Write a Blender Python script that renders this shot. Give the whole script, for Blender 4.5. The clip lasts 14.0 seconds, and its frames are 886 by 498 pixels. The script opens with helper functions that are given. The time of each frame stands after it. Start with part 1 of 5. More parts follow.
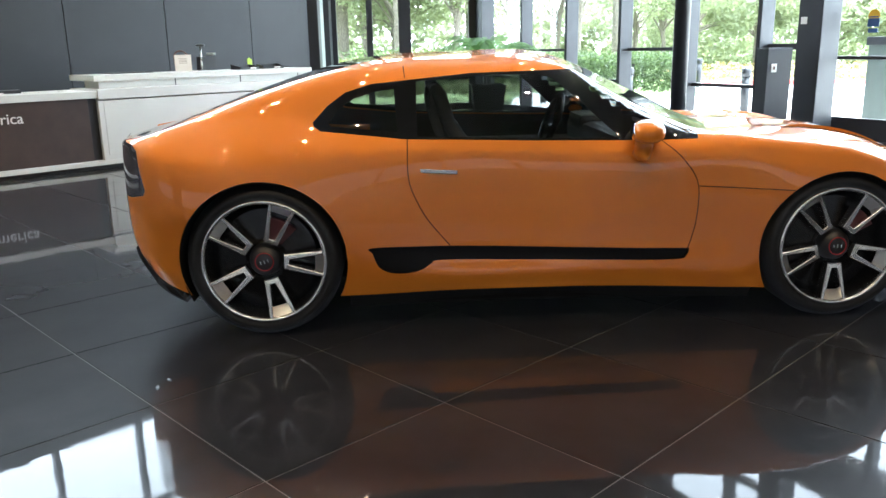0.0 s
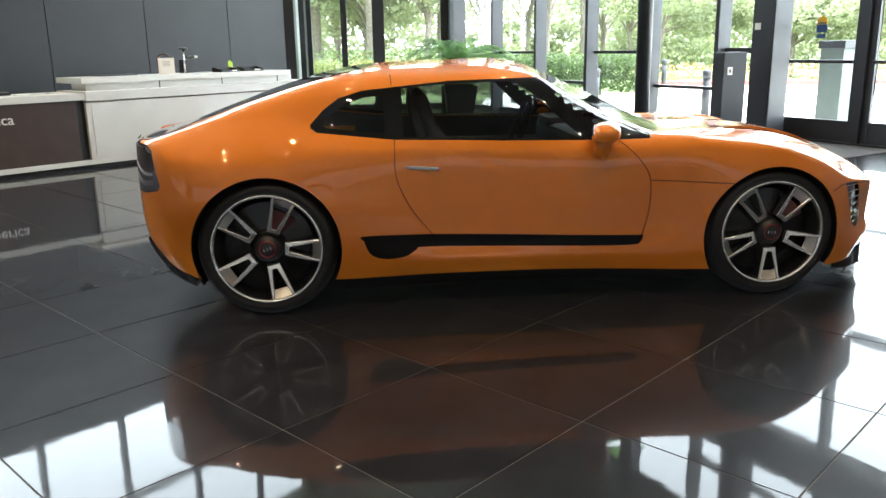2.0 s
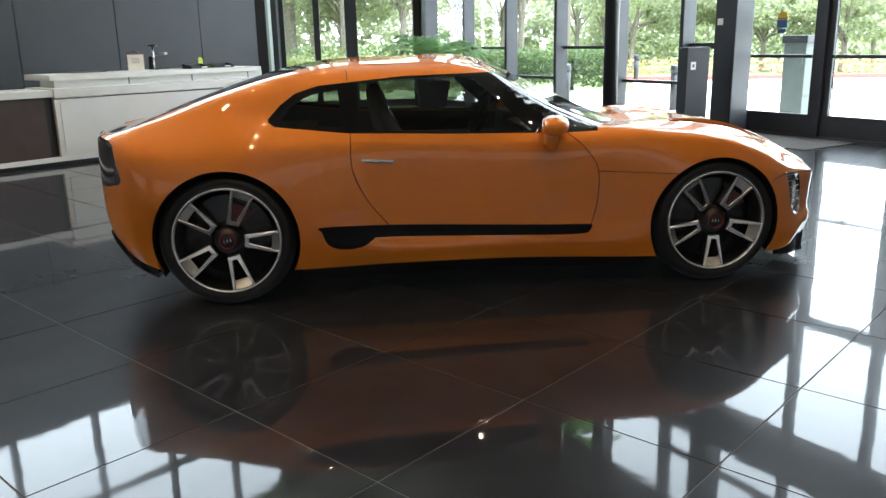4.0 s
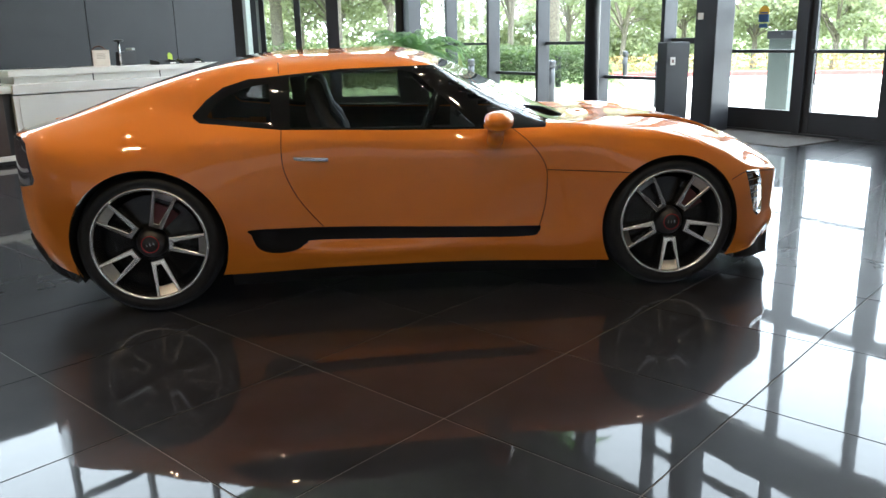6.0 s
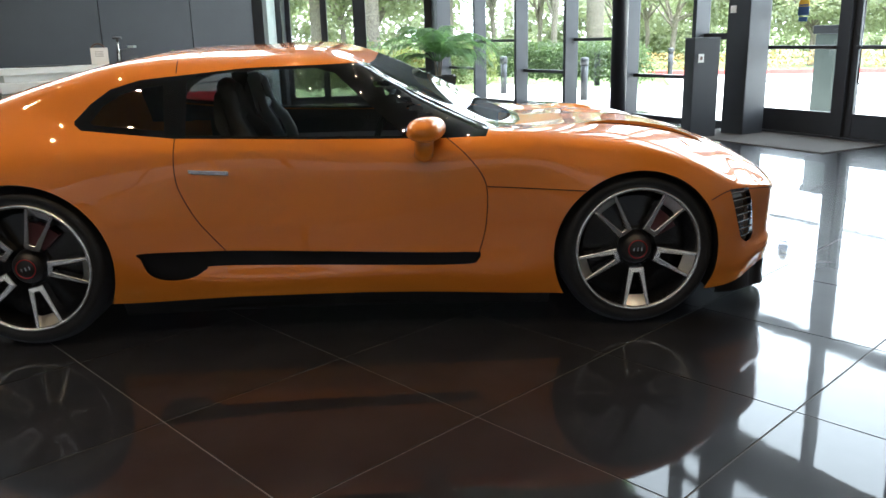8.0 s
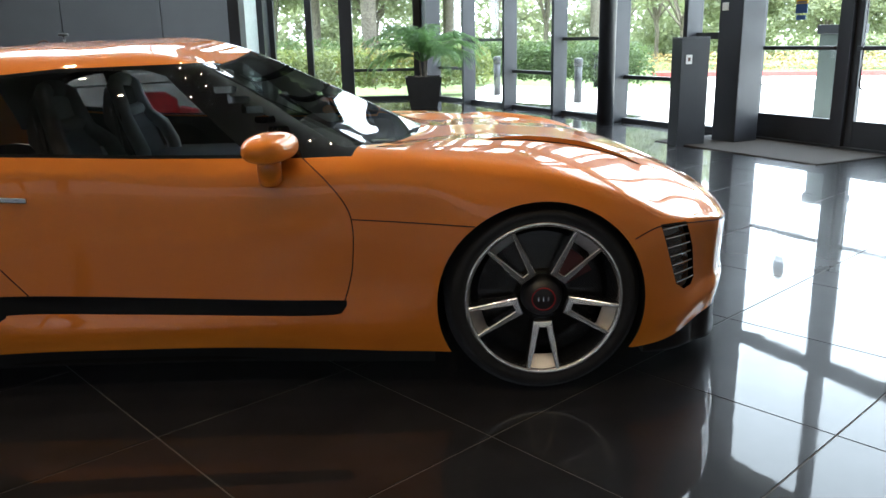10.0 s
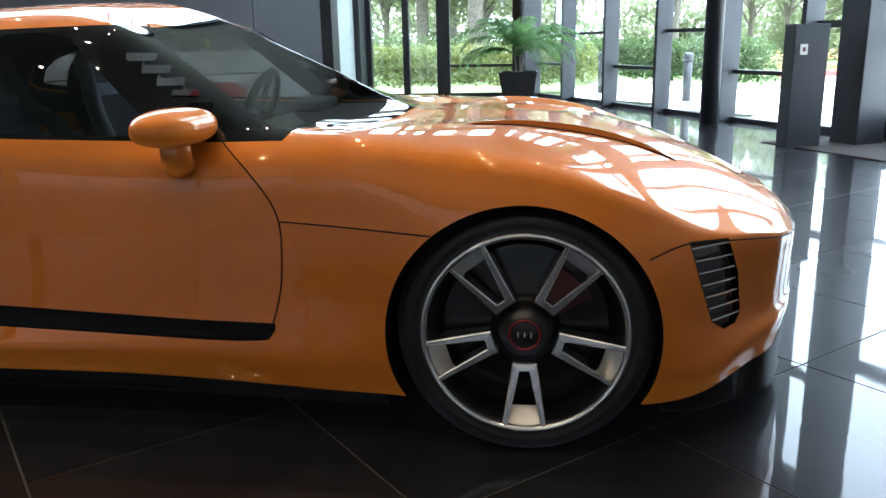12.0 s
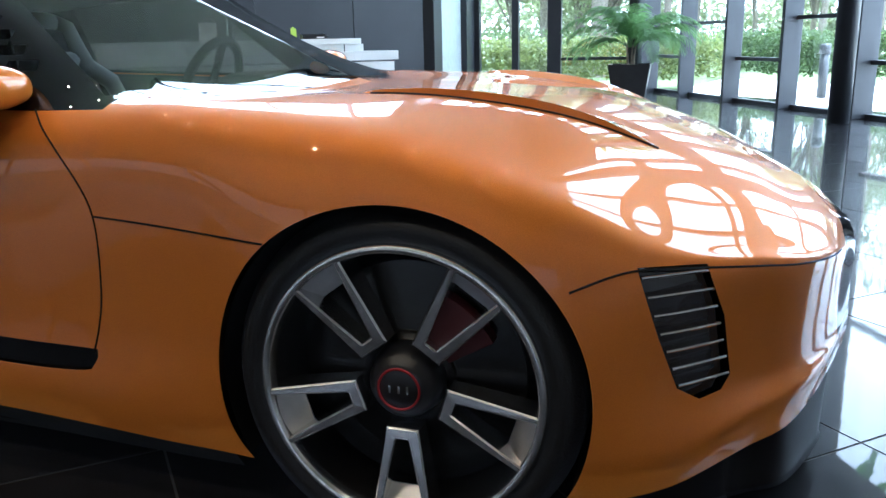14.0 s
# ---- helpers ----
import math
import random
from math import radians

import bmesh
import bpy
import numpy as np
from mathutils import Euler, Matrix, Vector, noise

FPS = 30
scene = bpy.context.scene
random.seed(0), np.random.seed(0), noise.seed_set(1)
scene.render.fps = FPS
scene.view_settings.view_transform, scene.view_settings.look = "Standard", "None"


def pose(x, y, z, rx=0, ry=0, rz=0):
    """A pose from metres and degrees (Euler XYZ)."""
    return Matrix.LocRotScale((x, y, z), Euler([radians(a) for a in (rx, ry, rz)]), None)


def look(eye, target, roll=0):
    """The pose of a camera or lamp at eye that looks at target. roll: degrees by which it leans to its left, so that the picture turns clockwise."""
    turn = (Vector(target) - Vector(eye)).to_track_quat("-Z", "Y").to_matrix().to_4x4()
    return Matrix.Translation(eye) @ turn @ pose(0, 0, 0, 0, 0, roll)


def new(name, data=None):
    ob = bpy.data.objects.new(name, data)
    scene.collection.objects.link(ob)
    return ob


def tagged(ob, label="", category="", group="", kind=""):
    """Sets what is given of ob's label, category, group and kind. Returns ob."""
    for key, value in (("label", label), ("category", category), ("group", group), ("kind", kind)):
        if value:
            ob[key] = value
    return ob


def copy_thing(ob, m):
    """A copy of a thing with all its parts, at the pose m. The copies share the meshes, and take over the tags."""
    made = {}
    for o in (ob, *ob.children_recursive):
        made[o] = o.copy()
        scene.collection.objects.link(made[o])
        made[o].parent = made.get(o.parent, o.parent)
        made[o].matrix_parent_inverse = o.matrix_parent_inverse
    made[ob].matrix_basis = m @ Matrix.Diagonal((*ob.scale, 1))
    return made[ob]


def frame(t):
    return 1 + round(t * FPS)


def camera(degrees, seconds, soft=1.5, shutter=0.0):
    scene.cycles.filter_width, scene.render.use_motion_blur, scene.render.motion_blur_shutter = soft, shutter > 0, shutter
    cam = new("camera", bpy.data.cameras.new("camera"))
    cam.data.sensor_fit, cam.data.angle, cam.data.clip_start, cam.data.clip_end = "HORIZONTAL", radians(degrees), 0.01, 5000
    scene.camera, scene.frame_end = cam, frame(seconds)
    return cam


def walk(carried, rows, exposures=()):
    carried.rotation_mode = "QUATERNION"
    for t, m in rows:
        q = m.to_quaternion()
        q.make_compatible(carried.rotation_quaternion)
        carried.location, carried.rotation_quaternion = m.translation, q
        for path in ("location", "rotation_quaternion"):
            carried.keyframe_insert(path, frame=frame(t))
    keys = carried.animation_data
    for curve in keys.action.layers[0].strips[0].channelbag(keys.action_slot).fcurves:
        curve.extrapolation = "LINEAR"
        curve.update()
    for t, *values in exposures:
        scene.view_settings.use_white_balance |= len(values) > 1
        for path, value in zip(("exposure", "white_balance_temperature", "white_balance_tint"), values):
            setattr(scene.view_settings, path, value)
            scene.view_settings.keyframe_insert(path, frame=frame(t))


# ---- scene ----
cam = camera(58.0, 14.0)
EXPOSURE, TINT = 2.05, 8
PATH = [
    (0, (0.657, -4.363, 1.268), (0.737, -2.426, 0.778), -1.1),
    (0.5, (0.684, -4.496, 1.28), (0.778, -2.559, 0.788), -1.1),
    (1, (0.642, -4.589, 1.293), (0.754, -2.654, 0.8), -0.9),
    (1.5, (0.586, -4.71, 1.309), (0.715, -2.776, 0.816), -0.9),
    (2, (0.575, -4.821, 1.326), (0.726, -2.889, 0.833), -1.0),
    (2.5, (0.62, -4.917, 1.327), (0.787, -2.987, 0.83), -1.1),
    (3, (0.625, -4.977, 1.327), (0.808, -3.049, 0.829), -1.1),
    (5.5, (0.914, -4.868, 1.304), (1.12, -2.945, 0.792), -1.2),
    (6, (1.008, -4.764, 1.287), (1.215, -2.842, 0.778), -1.2),
    (6.5, (1.152, -4.657, 1.277), (1.352, -2.733, 0.769), -1.3),
    (7, (1.339, -4.537, 1.28), (1.481, -2.608, 0.771), -1.4),
    (7.5, (1.489, -4.382, 1.267), (1.575, -2.451, 0.757), -1.4),
    (8, (1.645, -4.203, 1.258), (1.718, -2.271, 0.746), -1.4),
    (8.2, (1.724, -4.155, 1.265), (1.783, -2.223, 0.751), -1.4),
    (10.3, (2.319, -3.407, 1.222), (2.355, -1.473, 0.711), -1.2),
    (10.5, (2.388, -3.349, 1.215), (2.418, -1.415, 0.707), -1.3),
    (11, (2.487, -3.186, 1.173), (2.395, -1.252, 0.669), -1.2),
    (11.5, (2.559, -3.013, 1.132), (2.36, -1.088, 0.627), -1.2),
    (12, (2.664, -2.855, 1.095), (2.417, -0.936, 0.591), -1.2),
    (12.5, (2.843, -2.709, 1.056), (2.544, -0.795, 0.556), -1.5),
    (13, (2.986, -2.55, 1.031), (2.555, -0.662, 0.531), -1.5),
    (13.5, (3.05, -2.312, 1.004), (2.548, -0.444, 0.495), -1.4),
    (14, (3.099, -2.153, 0.962), (2.536, -0.3, 0.461), -1.3),
]
walk(cam, [(t, look(eye, target, roll)) for t, eye, target, roll in PATH], exposures=[(t, EXPOSURE + e, k, TINT) for t, e, k in ((0.0, 0.6, 5600), (1.0, 0.5, 5900), (2.0, 0.4, 6000), (3.0, 0.0, 5900), (6.5, 0.15, 5800), (10.5, -0.1, 5700), (12.5, 0.15, 5200), (14.0, 0.2, 4900))])

# ---- light ----
world = bpy.data.worlds.new("sky")
scene.world = world
world.use_nodes = True
wn = world.node_tree.nodes
sky = wn.new("ShaderNodeTexSky")
sky.sky_type = "NISHITA"
sky.sun_disc = False
SUN_EL, SUN_AZ = 76.0, 150.0          # azimuth: degrees clockwise from +y
sky.sun_elevation, sky.sun_rotation = radians(SUN_EL), radians(SUN_AZ)
sky.air_density, sky.dust_density, sky.ozone_density = 1.0, 2.5, 1.0
veil = wn.new("ShaderNodeMixRGB")          # thin white cloud over the whole sky
veil.inputs[0].default_value, veil.inputs[2].default_value = 0.85, (21.0, 21.2, 21.6, 1)
world.node_tree.links.new(sky.outputs[0], veil.inputs[1])
world.node_tree.links.new(veil.outputs[0], wn["Background"].inputs[0])
wn["Background"].inputs[1].default_value = 0.15
sun_data = bpy.data.lights.new("sun", "SUN")
sun_data.energy, sun_data.angle, sun_data.color = 4.5, radians(0.6), (1.0, 0.95, 0.88)
sun = new("sun", sun_data)
_az, _el = radians(SUN_AZ), radians(SUN_EL)
sun.matrix_world = look((30 * math.sin(_az) * math.cos(_el), 30 * math.cos(_az) * math.cos(_el), 30 * math.sin(_el)), (0, 0, 0))


# ---- materials ----
def mat(name, color, rough=0.5, metal=0.0, vary=0.0, scale=8.0, bump=0.0, bump_scale=60.0, coat=0.0, second=None, per_object=0.0):
    m = bpy.data.materials.new(name)
    m.use_nodes = True
    nt = m.node_tree
    b = nt.nodes["Principled BSDF"]
    b.inputs["Base Color"].default_value = (*color, 1)
    b.inputs["Roughness"].default_value = rough
    b.inputs["Metallic"].default_value = metal
    b.inputs["Coat Weight"].default_value = coat
    b.inputs["Coat Roughness"].default_value = 0.02
    geo = nt.nodes.new("ShaderNodeTexCoord")
    if vary or second:
        n1 = nt.nodes.new("ShaderNodeTexNoise")
        n1.inputs["Scale"].default_value, n1.inputs["Detail"].default_value = scale, 6
        nt.links.new(geo.outputs["Object"], n1.inputs["Vector"])
        ramp = nt.nodes.new("ShaderNodeValToRGB")
        lo = second or tuple(c * (1 - vary) for c in color)
        hi = color if second else tuple(min(1, c * (1 + vary)) for c in color)
        ramp.color_ramp.elements[0].position, ramp.color_ramp.elements[1].position = 0.32, 0.68
        ramp.color_ramp.elements[0].color, ramp.color_ramp.elements[1].color = (*lo, 1), (*hi, 1)
        nt.links.new(n1.outputs["Fac"], ramp.inputs["Fac"])
        out = ramp.outputs["Color"]
        if per_object:
            info = nt.nodes.new("ShaderNodeObjectInfo")
            mul = nt.nodes.new("ShaderNodeMath")
            mul.operation = "MULTIPLY_ADD"
            mul.inputs[1].default_value, mul.inputs[2].default_value = 2 * per_object, 1 - per_object
            nt.links.new(info.outputs["Random"], mul.inputs[0])
            mix = nt.nodes.new("ShaderNodeVectorMath")
            mix.operation = "SCALE"
            nt.links.new(out, mix.inputs[0])
            nt.links.new(mul.outputs[0], mix.inputs["Scale"])
            out = mix.outputs[0]
        nt.links.new(out, b.inputs["Base Color"])
    if bump:
        n2 = nt.nodes.new("ShaderNodeTexNoise")
        n2.inputs["Scale"].default_value, n2.inputs["Detail"].default_value = bump_scale, 4
        nt.links.new(geo.outputs["Object"], n2.inputs["Vector"])
        bp = nt.nodes.new("ShaderNodeBump")
        bp.inputs["Strength"].default_value, bp.inputs["Distance"].default_value = bump, 0.01
        nt.links.new(n2.outputs["Fac"], bp.inputs["Height"])
        nt.links.new(bp.outputs[0], b.inputs["Normal"])
    return m


def glass_mat(name, tint, face=0.04, rough=0.0):
    """Thin clear or tinted sheet: see-through, with gloss that grows towards grazing view."""
    m = bpy.data.materials.new(name)
    m.use_nodes = True
    nt = m.node_tree
    nt.nodes.remove(nt.nodes["Principled BSDF"])
    tr, gl, mix, lw, pw, ma = (nt.nodes.new("ShaderNode" + k) for k in ("BsdfTransparent", "BsdfGlossy", "MixShader", "LayerWeight", "Math", "Math"))
    tr.inputs[0].default_value = (*tint, 1)
    gl.inputs["Roughness"].default_value = rough
    lw.inputs["Blend"].default_value = 0.5
    pw.operation, pw.inputs[1].default_value = "POWER", 5.0
    ma.operation, ma.inputs[1].default_value, ma.inputs[2].default_value = "MULTIPLY_ADD", 1 - face, face
    nt.links.new(lw.outputs["Facing"], pw.inputs[0])
    nt.links.new(pw.outputs[0], ma.inputs[0])
    nt.links.new(ma.outputs[0], mix.inputs[0])
    nt.links.new(tr.outputs[0], mix.inputs[1])
    nt.links.new(gl.outputs[0], mix.inputs[2])
    nt.links.new(mix.outputs[0], nt.nodes["Material Output"].inputs[0])
    return m


def floor_mat():
    """Polished dark stone: mottled at two scales, slightly uneven gloss."""
    m = mat("polished_dark_stone", (0.017, 0.017, 0.019), 0.07, second=(0.009, 0.009, 0.0105), scale=3.0, per_object=0.12, coat=1.0)
    nt = m.node_tree
    b = nt.nodes["Principled BSDF"]
    b.inputs["Specular IOR Level"].default_value = 0.03
    b.inputs["Coat IOR"].default_value = 1.29
    co = nt.nodes.new("ShaderNodeNewGeometry")
    n = nt.nodes.new("ShaderNodeTexNoise")
    n.inputs["Scale"].default_value, n.inputs["Detail"].default_value = 2.2, 8
    nt.links.new(co.outputs["Position"], n.inputs["Vector"])
    mr = nt.nodes.new("ShaderNodeMapRange")
    mr.inputs[1].default_value, mr.inputs[2].default_value, mr.inputs[3].default_value, mr.inputs[4].default_value = 0.3, 0.7, 0.012, 0.055
    nt.links.new(n.outputs["Fac"], mr.inputs[0])
    nt.links.new(mr.outputs[0], b.inputs["Coat Roughness"])
    b.inputs["Roughness"].default_value = 0.32
    n2 = nt.nodes.new("ShaderNodeTexNoise")
    n2.inputs["Scale"].default_value, n2.inputs["Detail"].default_value = 5.0, 2
    nt.links.new(co.outputs["Position"], n2.inputs["Vector"])
    bp = nt.nodes.new("ShaderNodeBump")
    bp.inputs["Strength"].default_value, bp.inputs["Distance"].default_value = 0.035, 0.01
    nt.links.new(n2.outputs["Fac"], bp.inputs["Height"])
    nt.links.new(bp.outputs[0], b.inputs["Normal"])
    nt.links.new(bp.outputs[0], b.inputs["Coat Normal"])
    return m


M_FLOOR = floor_mat()
M_GROUT = mat("grey_grout", (0.07, 0.068, 0.066), 0.7, vary=0.2)
M_FRAME = mat("dark_anodised_frame", (0.022, 0.0235, 0.028), 0.42, 0.2, vary=0.15, scale=3)
M_COLUMN = mat("dark_column_cladding", (0.022, 0.024, 0.028), 0.4, vary=0.1)
M_BLACKWALL = mat("black_wall_panel", (0.014, 0.015, 0.018), 0.5, vary=0.12, scale=2, bump=0.04, bump_scale=200)
M_WHITEWALL = mat("plaster_grey", (0.55, 0.53, 0.50), 0.8, vary=0.05, scale=2, bump=0.1)
M_CEIL = mat("ceiling_grey", (0.50, 0.50, 0.49), 0.85, vary=0.06)
M_DARKWALL = mat("dark_grey_plaster", (0.27, 0.27, 0.265), 0.8, vary=0.06, scale=2, bump=0.1)
M_GREYGREEN = mat("pale_grey_green_panel", (0.42, 0.46, 0.44), 0.4, vary=0.08)
M_PANE = glass_mat("window_glass", (0.93, 0.96, 0.95))
M_TINTPANE = glass_mat("grey_tinted_glass", (0.20, 0.20, 0.20))
M_DESKWHITE = mat("white_solid_surface", (0.60, 0.60, 0.57), 0.3, vary=0.03, scale=3)
M_DESKBROWN = mat("dark_brown_laminate", (0.050, 0.032, 0.026), 0.4, second=(0.036, 0.023, 0.019), scale=5)
M_LETTER = mat("letter_white", (0.75, 0.75, 0.75), 0.4)
M_PAPER = mat("paper_white", (0.75, 0.73, 0.70), 0.8, vary=0.05)
M_BLACKPLASTIC = mat("black_plastic", (0.012, 0.012, 0.013), 0.35, vary=0.2)
M_STEEL = mat("brushed_steel", (0.60, 0.60, 0.60), 0.25, 1.0, vary=0.08, scale=30)
M_YELLOWGREEN = mat("yellow_green_plastic", (0.42, 0.58, 0.04), 0.5, vary=0.1)
M_BROWN = mat("brown_wicker", (0.10, 0.045, 0.03), 0.8, vary=0.4, scale=60, bump=0.4)
M_POT = mat("charcoal_planter", (0.020, 0.020, 0.022), 0.45, vary=0.15, bump=0.05)
M_SOIL = mat("potting_soil", (0.09, 0.07, 0.05), 0.95, vary=0.5, scale=40, bump=0.6)
M_MAT = mat("entrance_mat", (0.036, 0.031, 0.027), 0.95, vary=0.3, scale=120, bump=0.5, bump_scale=300)
M_PAVE = mat("pale_concrete", (0.62, 0.60, 0.56), 0.85, vary=0.08, scale=1.5, bump=0.1)
M_ASPHALT = mat("pale_paving", (0.50, 0.48, 0.45), 0.9, vary=0.1, scale=2)
M_LAWN = mat("lawn", (0.11, 0.15, 0.05), 0.9, vary=0.35, scale=3, bump=0.4)
M_REDKERB = mat("red_painted_kerb", (0.50, 0.06, 0.05), 0.7, vary=0.15)
M_DRYGRASS = mat("ochre_grass", (0.36, 0.25, 0.10), 0.9, vary=0.35, scale=14)
M_BARK = mat("palm_bark", (0.17, 0.145, 0.12), 0.9, vary=0.35, scale=14, bump=0.6)
M_PLATE = mat("white_plate", (0.7, 0.7, 0.68), 0.4)
M_BLUE = mat("sticker_blue", (0.04, 0.10, 0.30), 0.5)
M_YELLOW = mat("sticker_yellow", (0.75, 0.50, 0.05), 0.5)
M_RED = mat("red_lacquer", (0.45, 0.015, 0.012), 0.4)


def leaf_mat(name, color, second):
    m = mat(name, color, 0.5, second=second, scale=5, per_object=0.15)
    b = m.node_tree.nodes["Principled BSDF"]
    nt = m.node_tree
    tl = nt.nodes.new("ShaderNodeBsdfTranslucent")
    tl.inputs[0].default_value = (color[0] * 1.5, color[1] * 1.5, color[2] * 1.2, 1)
    mix = nt.nodes.new("ShaderNodeMixShader")
    mix.inputs[0].default_value = 0.5
    nt.links.new(b.outputs[0], mix.inputs[1])
    nt.links.new(tl.outputs[0], mix.inputs[2])
    nt.links.new(mix.outputs[0], nt.nodes["Material Output"].inputs[0])
    return m


M_LEAF = leaf_mat("tree_leaf", (0.25, 0.275, 0.18), (0.17, 0.195, 0.125))
M_HEDGE = leaf_mat("hedge_leaf", (0.075, 0.11, 0.045), (0.035, 0.06, 0.025))
M_HEDGE_Y = leaf_mat("shrub_yellow_leaf", (0.14, 0.16, 0.055), (0.06, 0.085, 0.033))
M_PALM = leaf_mat("palm_leaflet", (0.11, 0.20, 0.075), (0.05, 0.11, 0.04))


# ---- mesh helpers ----
def link_bm(name, bm, material, smooth=False):
    me = bpy.data.meshes.new(name)
    bm.to_mesh(me)
    bm.free()
    if material:
        me.materials.append(material)
    if smooth:
        me.polygons.foreach_set("use_smooth", [True] * len(me.polygons))
    return new(name, me)


def part(name, bm, material, parent=None, label="", smooth=False):
    """One mesh object under a thing or a part."""
    ob = link_bm(name, bm, material, smooth)
    if parent:
        ob.parent = parent
    if label:
        ob["label"] = label
    return ob


def box(w, d, h, at=(0, 0, 0), rz=0.0, bevel=0.0, bm=None):
    """A box w x d x h whose bottom centre is at `at`."""
    own = bmesh.new()
    bmesh.ops.create_cube(own, size=1, matrix=Matrix.Diagonal((w, d, h, 1)))
    if bevel:
        bmesh.ops.bevel(own, geom=own.edges[:], offset=bevel, segments=2, affect="EDGES", profile=0.6)
    bmesh.ops.transform(own, matrix=Matrix.Translation((at[0], at[1], at[2] + h / 2)) @ Matrix.Rotation(rz, 4, "Z"), verts=own.verts)
    if bm is None:
        return own
    me = bpy.data.meshes.new("tmp")
    own.to_mesh(me)
    own.free()
    bm.from_mesh(me)
    bpy.data.meshes.remove(me)
    return bm


def beam(p, q, w, d, bevel=0.0, bm=None):
    """A bar from p to q, w across and d high or deep."""
    p, q = Vector(p), Vector(q)
    own = bmesh.new()
    bmesh.ops.create_cube(own, size=1, matrix=Matrix.Diagonal((w, d, (q - p).length, 1)))
    if bevel:
        bmesh.ops.bevel(own, geom=own.edges[:], offset=bevel, segments=2, affect="EDGES")
    turn = (q - p).to_track_quat("Z", "Y").to_matrix().to_4x4()
    bmesh.ops.transform(own, matrix=Matrix.Translation((p + q) / 2) @ turn, verts=own.verts)
    if bm is None:
        return own
    me = bpy.data.meshes.new("tmp")
    own.to_mesh(me)
    own.free()
    bm.from_mesh(me)
    bpy.data.meshes.remove(me)
    return bm


def lathe(profile, seg=48, axis="Z", close=False):
    """A surface of revolution from (radius, height) pairs."""
    bm = bmesh.new()
    rings = []
    for r, h in profile:
        ring = []
        for i in range(seg):
            a = 2 * math.pi * i / seg
            co = (r * math.cos(a), r * math.sin(a), h) if axis == "Z" else (r * math.cos(a), h, r * math.sin(a))
            ring.append(bm.verts.new(co))
        rings.append(ring)
    pairs = list(zip(rings, rings[1:])) + ([(rings[-1], rings[0])] if close else [])
    for a, b in pairs:
        for i in range(seg):
            bm.faces.new((a[i], a[(i + 1) % seg], b[(i + 1) % seg], b[i]))
    bmesh.ops.recalc_face_normals(bm, faces=bm.faces)
    return bm


def prism(points, depth, bm=None):
    """Polygon in x, z, pushed along y by depth."""
    own = bm or bmesh.new()
    a = [own.verts.new((x, 0, z)) for x, z in points]
    b = [own.verts.new((x, depth, z)) for x, z in points]
    own.faces.new(a)
    own.faces.new(b[::-1])
    n = len(a)
    for i in range(n):
        own.faces.new((a[i], b[i], b[(i + 1) % n], a[(i + 1) % n]))
    bmesh.ops.recalc_face_normals(own, faces=own.faces)
    return own


def move(bm, m):
    bmesh.ops.transform(bm, matrix=m, verts=bm.verts)
    return bm


def tube(points, r, seg=8, bm=None, taper=1.0):
    """A round bar along a polyline."""
    own = bm or bmesh.new()
    pts = [Vector(p) for p in points]
    rings = []
    for i, p in enumerate(pts):
        t = (pts[min(i + 1, len(pts) - 1)] - pts[max(i - 1, 0)]).normalized()
        q = t.to_track_quat("Z", "Y")
        rr = r * (1 + (taper - 1) * i / max(1, len(pts) - 1))
        rings.append([own.verts.new(p + q @ Vector((rr * math.cos(2 * math.pi * k / seg), rr * math.sin(2 * math.pi * k / seg), 0))) for k in range(seg)])
    for a, b in zip(rings, rings[1:]):
        for k in range(seg):
            own.faces.new((a[k], a[(k + 1) % seg], b[(k + 1) % seg], b[k]))
    own.faces.new(rings[0][::-1])
    own.faces.new(rings[-1])
    return own


# ---- the place: plan ----
HIGH = 8.0                     # height of the hall
FS, FN = Vector((0.439, -0.898, 0)), Vector((0.898, 0.439, 0))
F0 = Vector((5.141, 8.391, 0))


def on_front(s, n, z=0.0):
    """A point by the entrance glazing: s along it, n outwards."""
    p = F0 + FS * s + FN * n
    return (p.x, p.y, z)


F_ANGLE = math.atan2(FS.y, FS.x)
GLASS_N = -0.15
FINS = [-5.62, -4.18, -2.72, -1.25, 0.24, 1.62]
H_Y = 13.45                     # the glazing behind the plant
WALL_A, WALL_B = Vector((-1.09, 10.81, 0)), Vector((-9.75, 2.51, 0))
W_DIR = (WALL_A - WALL_B).normalized()
W_ANGLE = math.atan2(W_DIR.y, W_DIR.x)

# floor slab under the tiles
INSIDE = [(-9.75, 2.51), (-1.09, 10.81), (-1.0, 13.5), (2.3, 13.5), on_front(-5.6, -0.1)[:2], on_front(9.0, -0.1)[:2], (9.1, -9.0), (-9.75, -9.0)]
bm = bmesh.new()
vs = [bm.verts.new((x, y, -0.0022)) for x, y in INSIDE]
f = bm.faces.new(vs)
bm.normal_update()
if f.normal.z < 0:
    f.normal_flip()
ext = bmesh.ops.extrude_face_region(bm, geom=[f])
bmesh.ops.translate(bm, vec=(0, 0, -0.15), verts=[v for v in ext["geom"] if isinstance(v, bmesh.types.BMVert)])
bmesh.ops.recalc_face_normals(bm, faces=bm.faces)
floor = tagged(link_bm("floor", bm, M_GROUT), "polished dark stone floor in large square tiles", "floor", kind="structure")

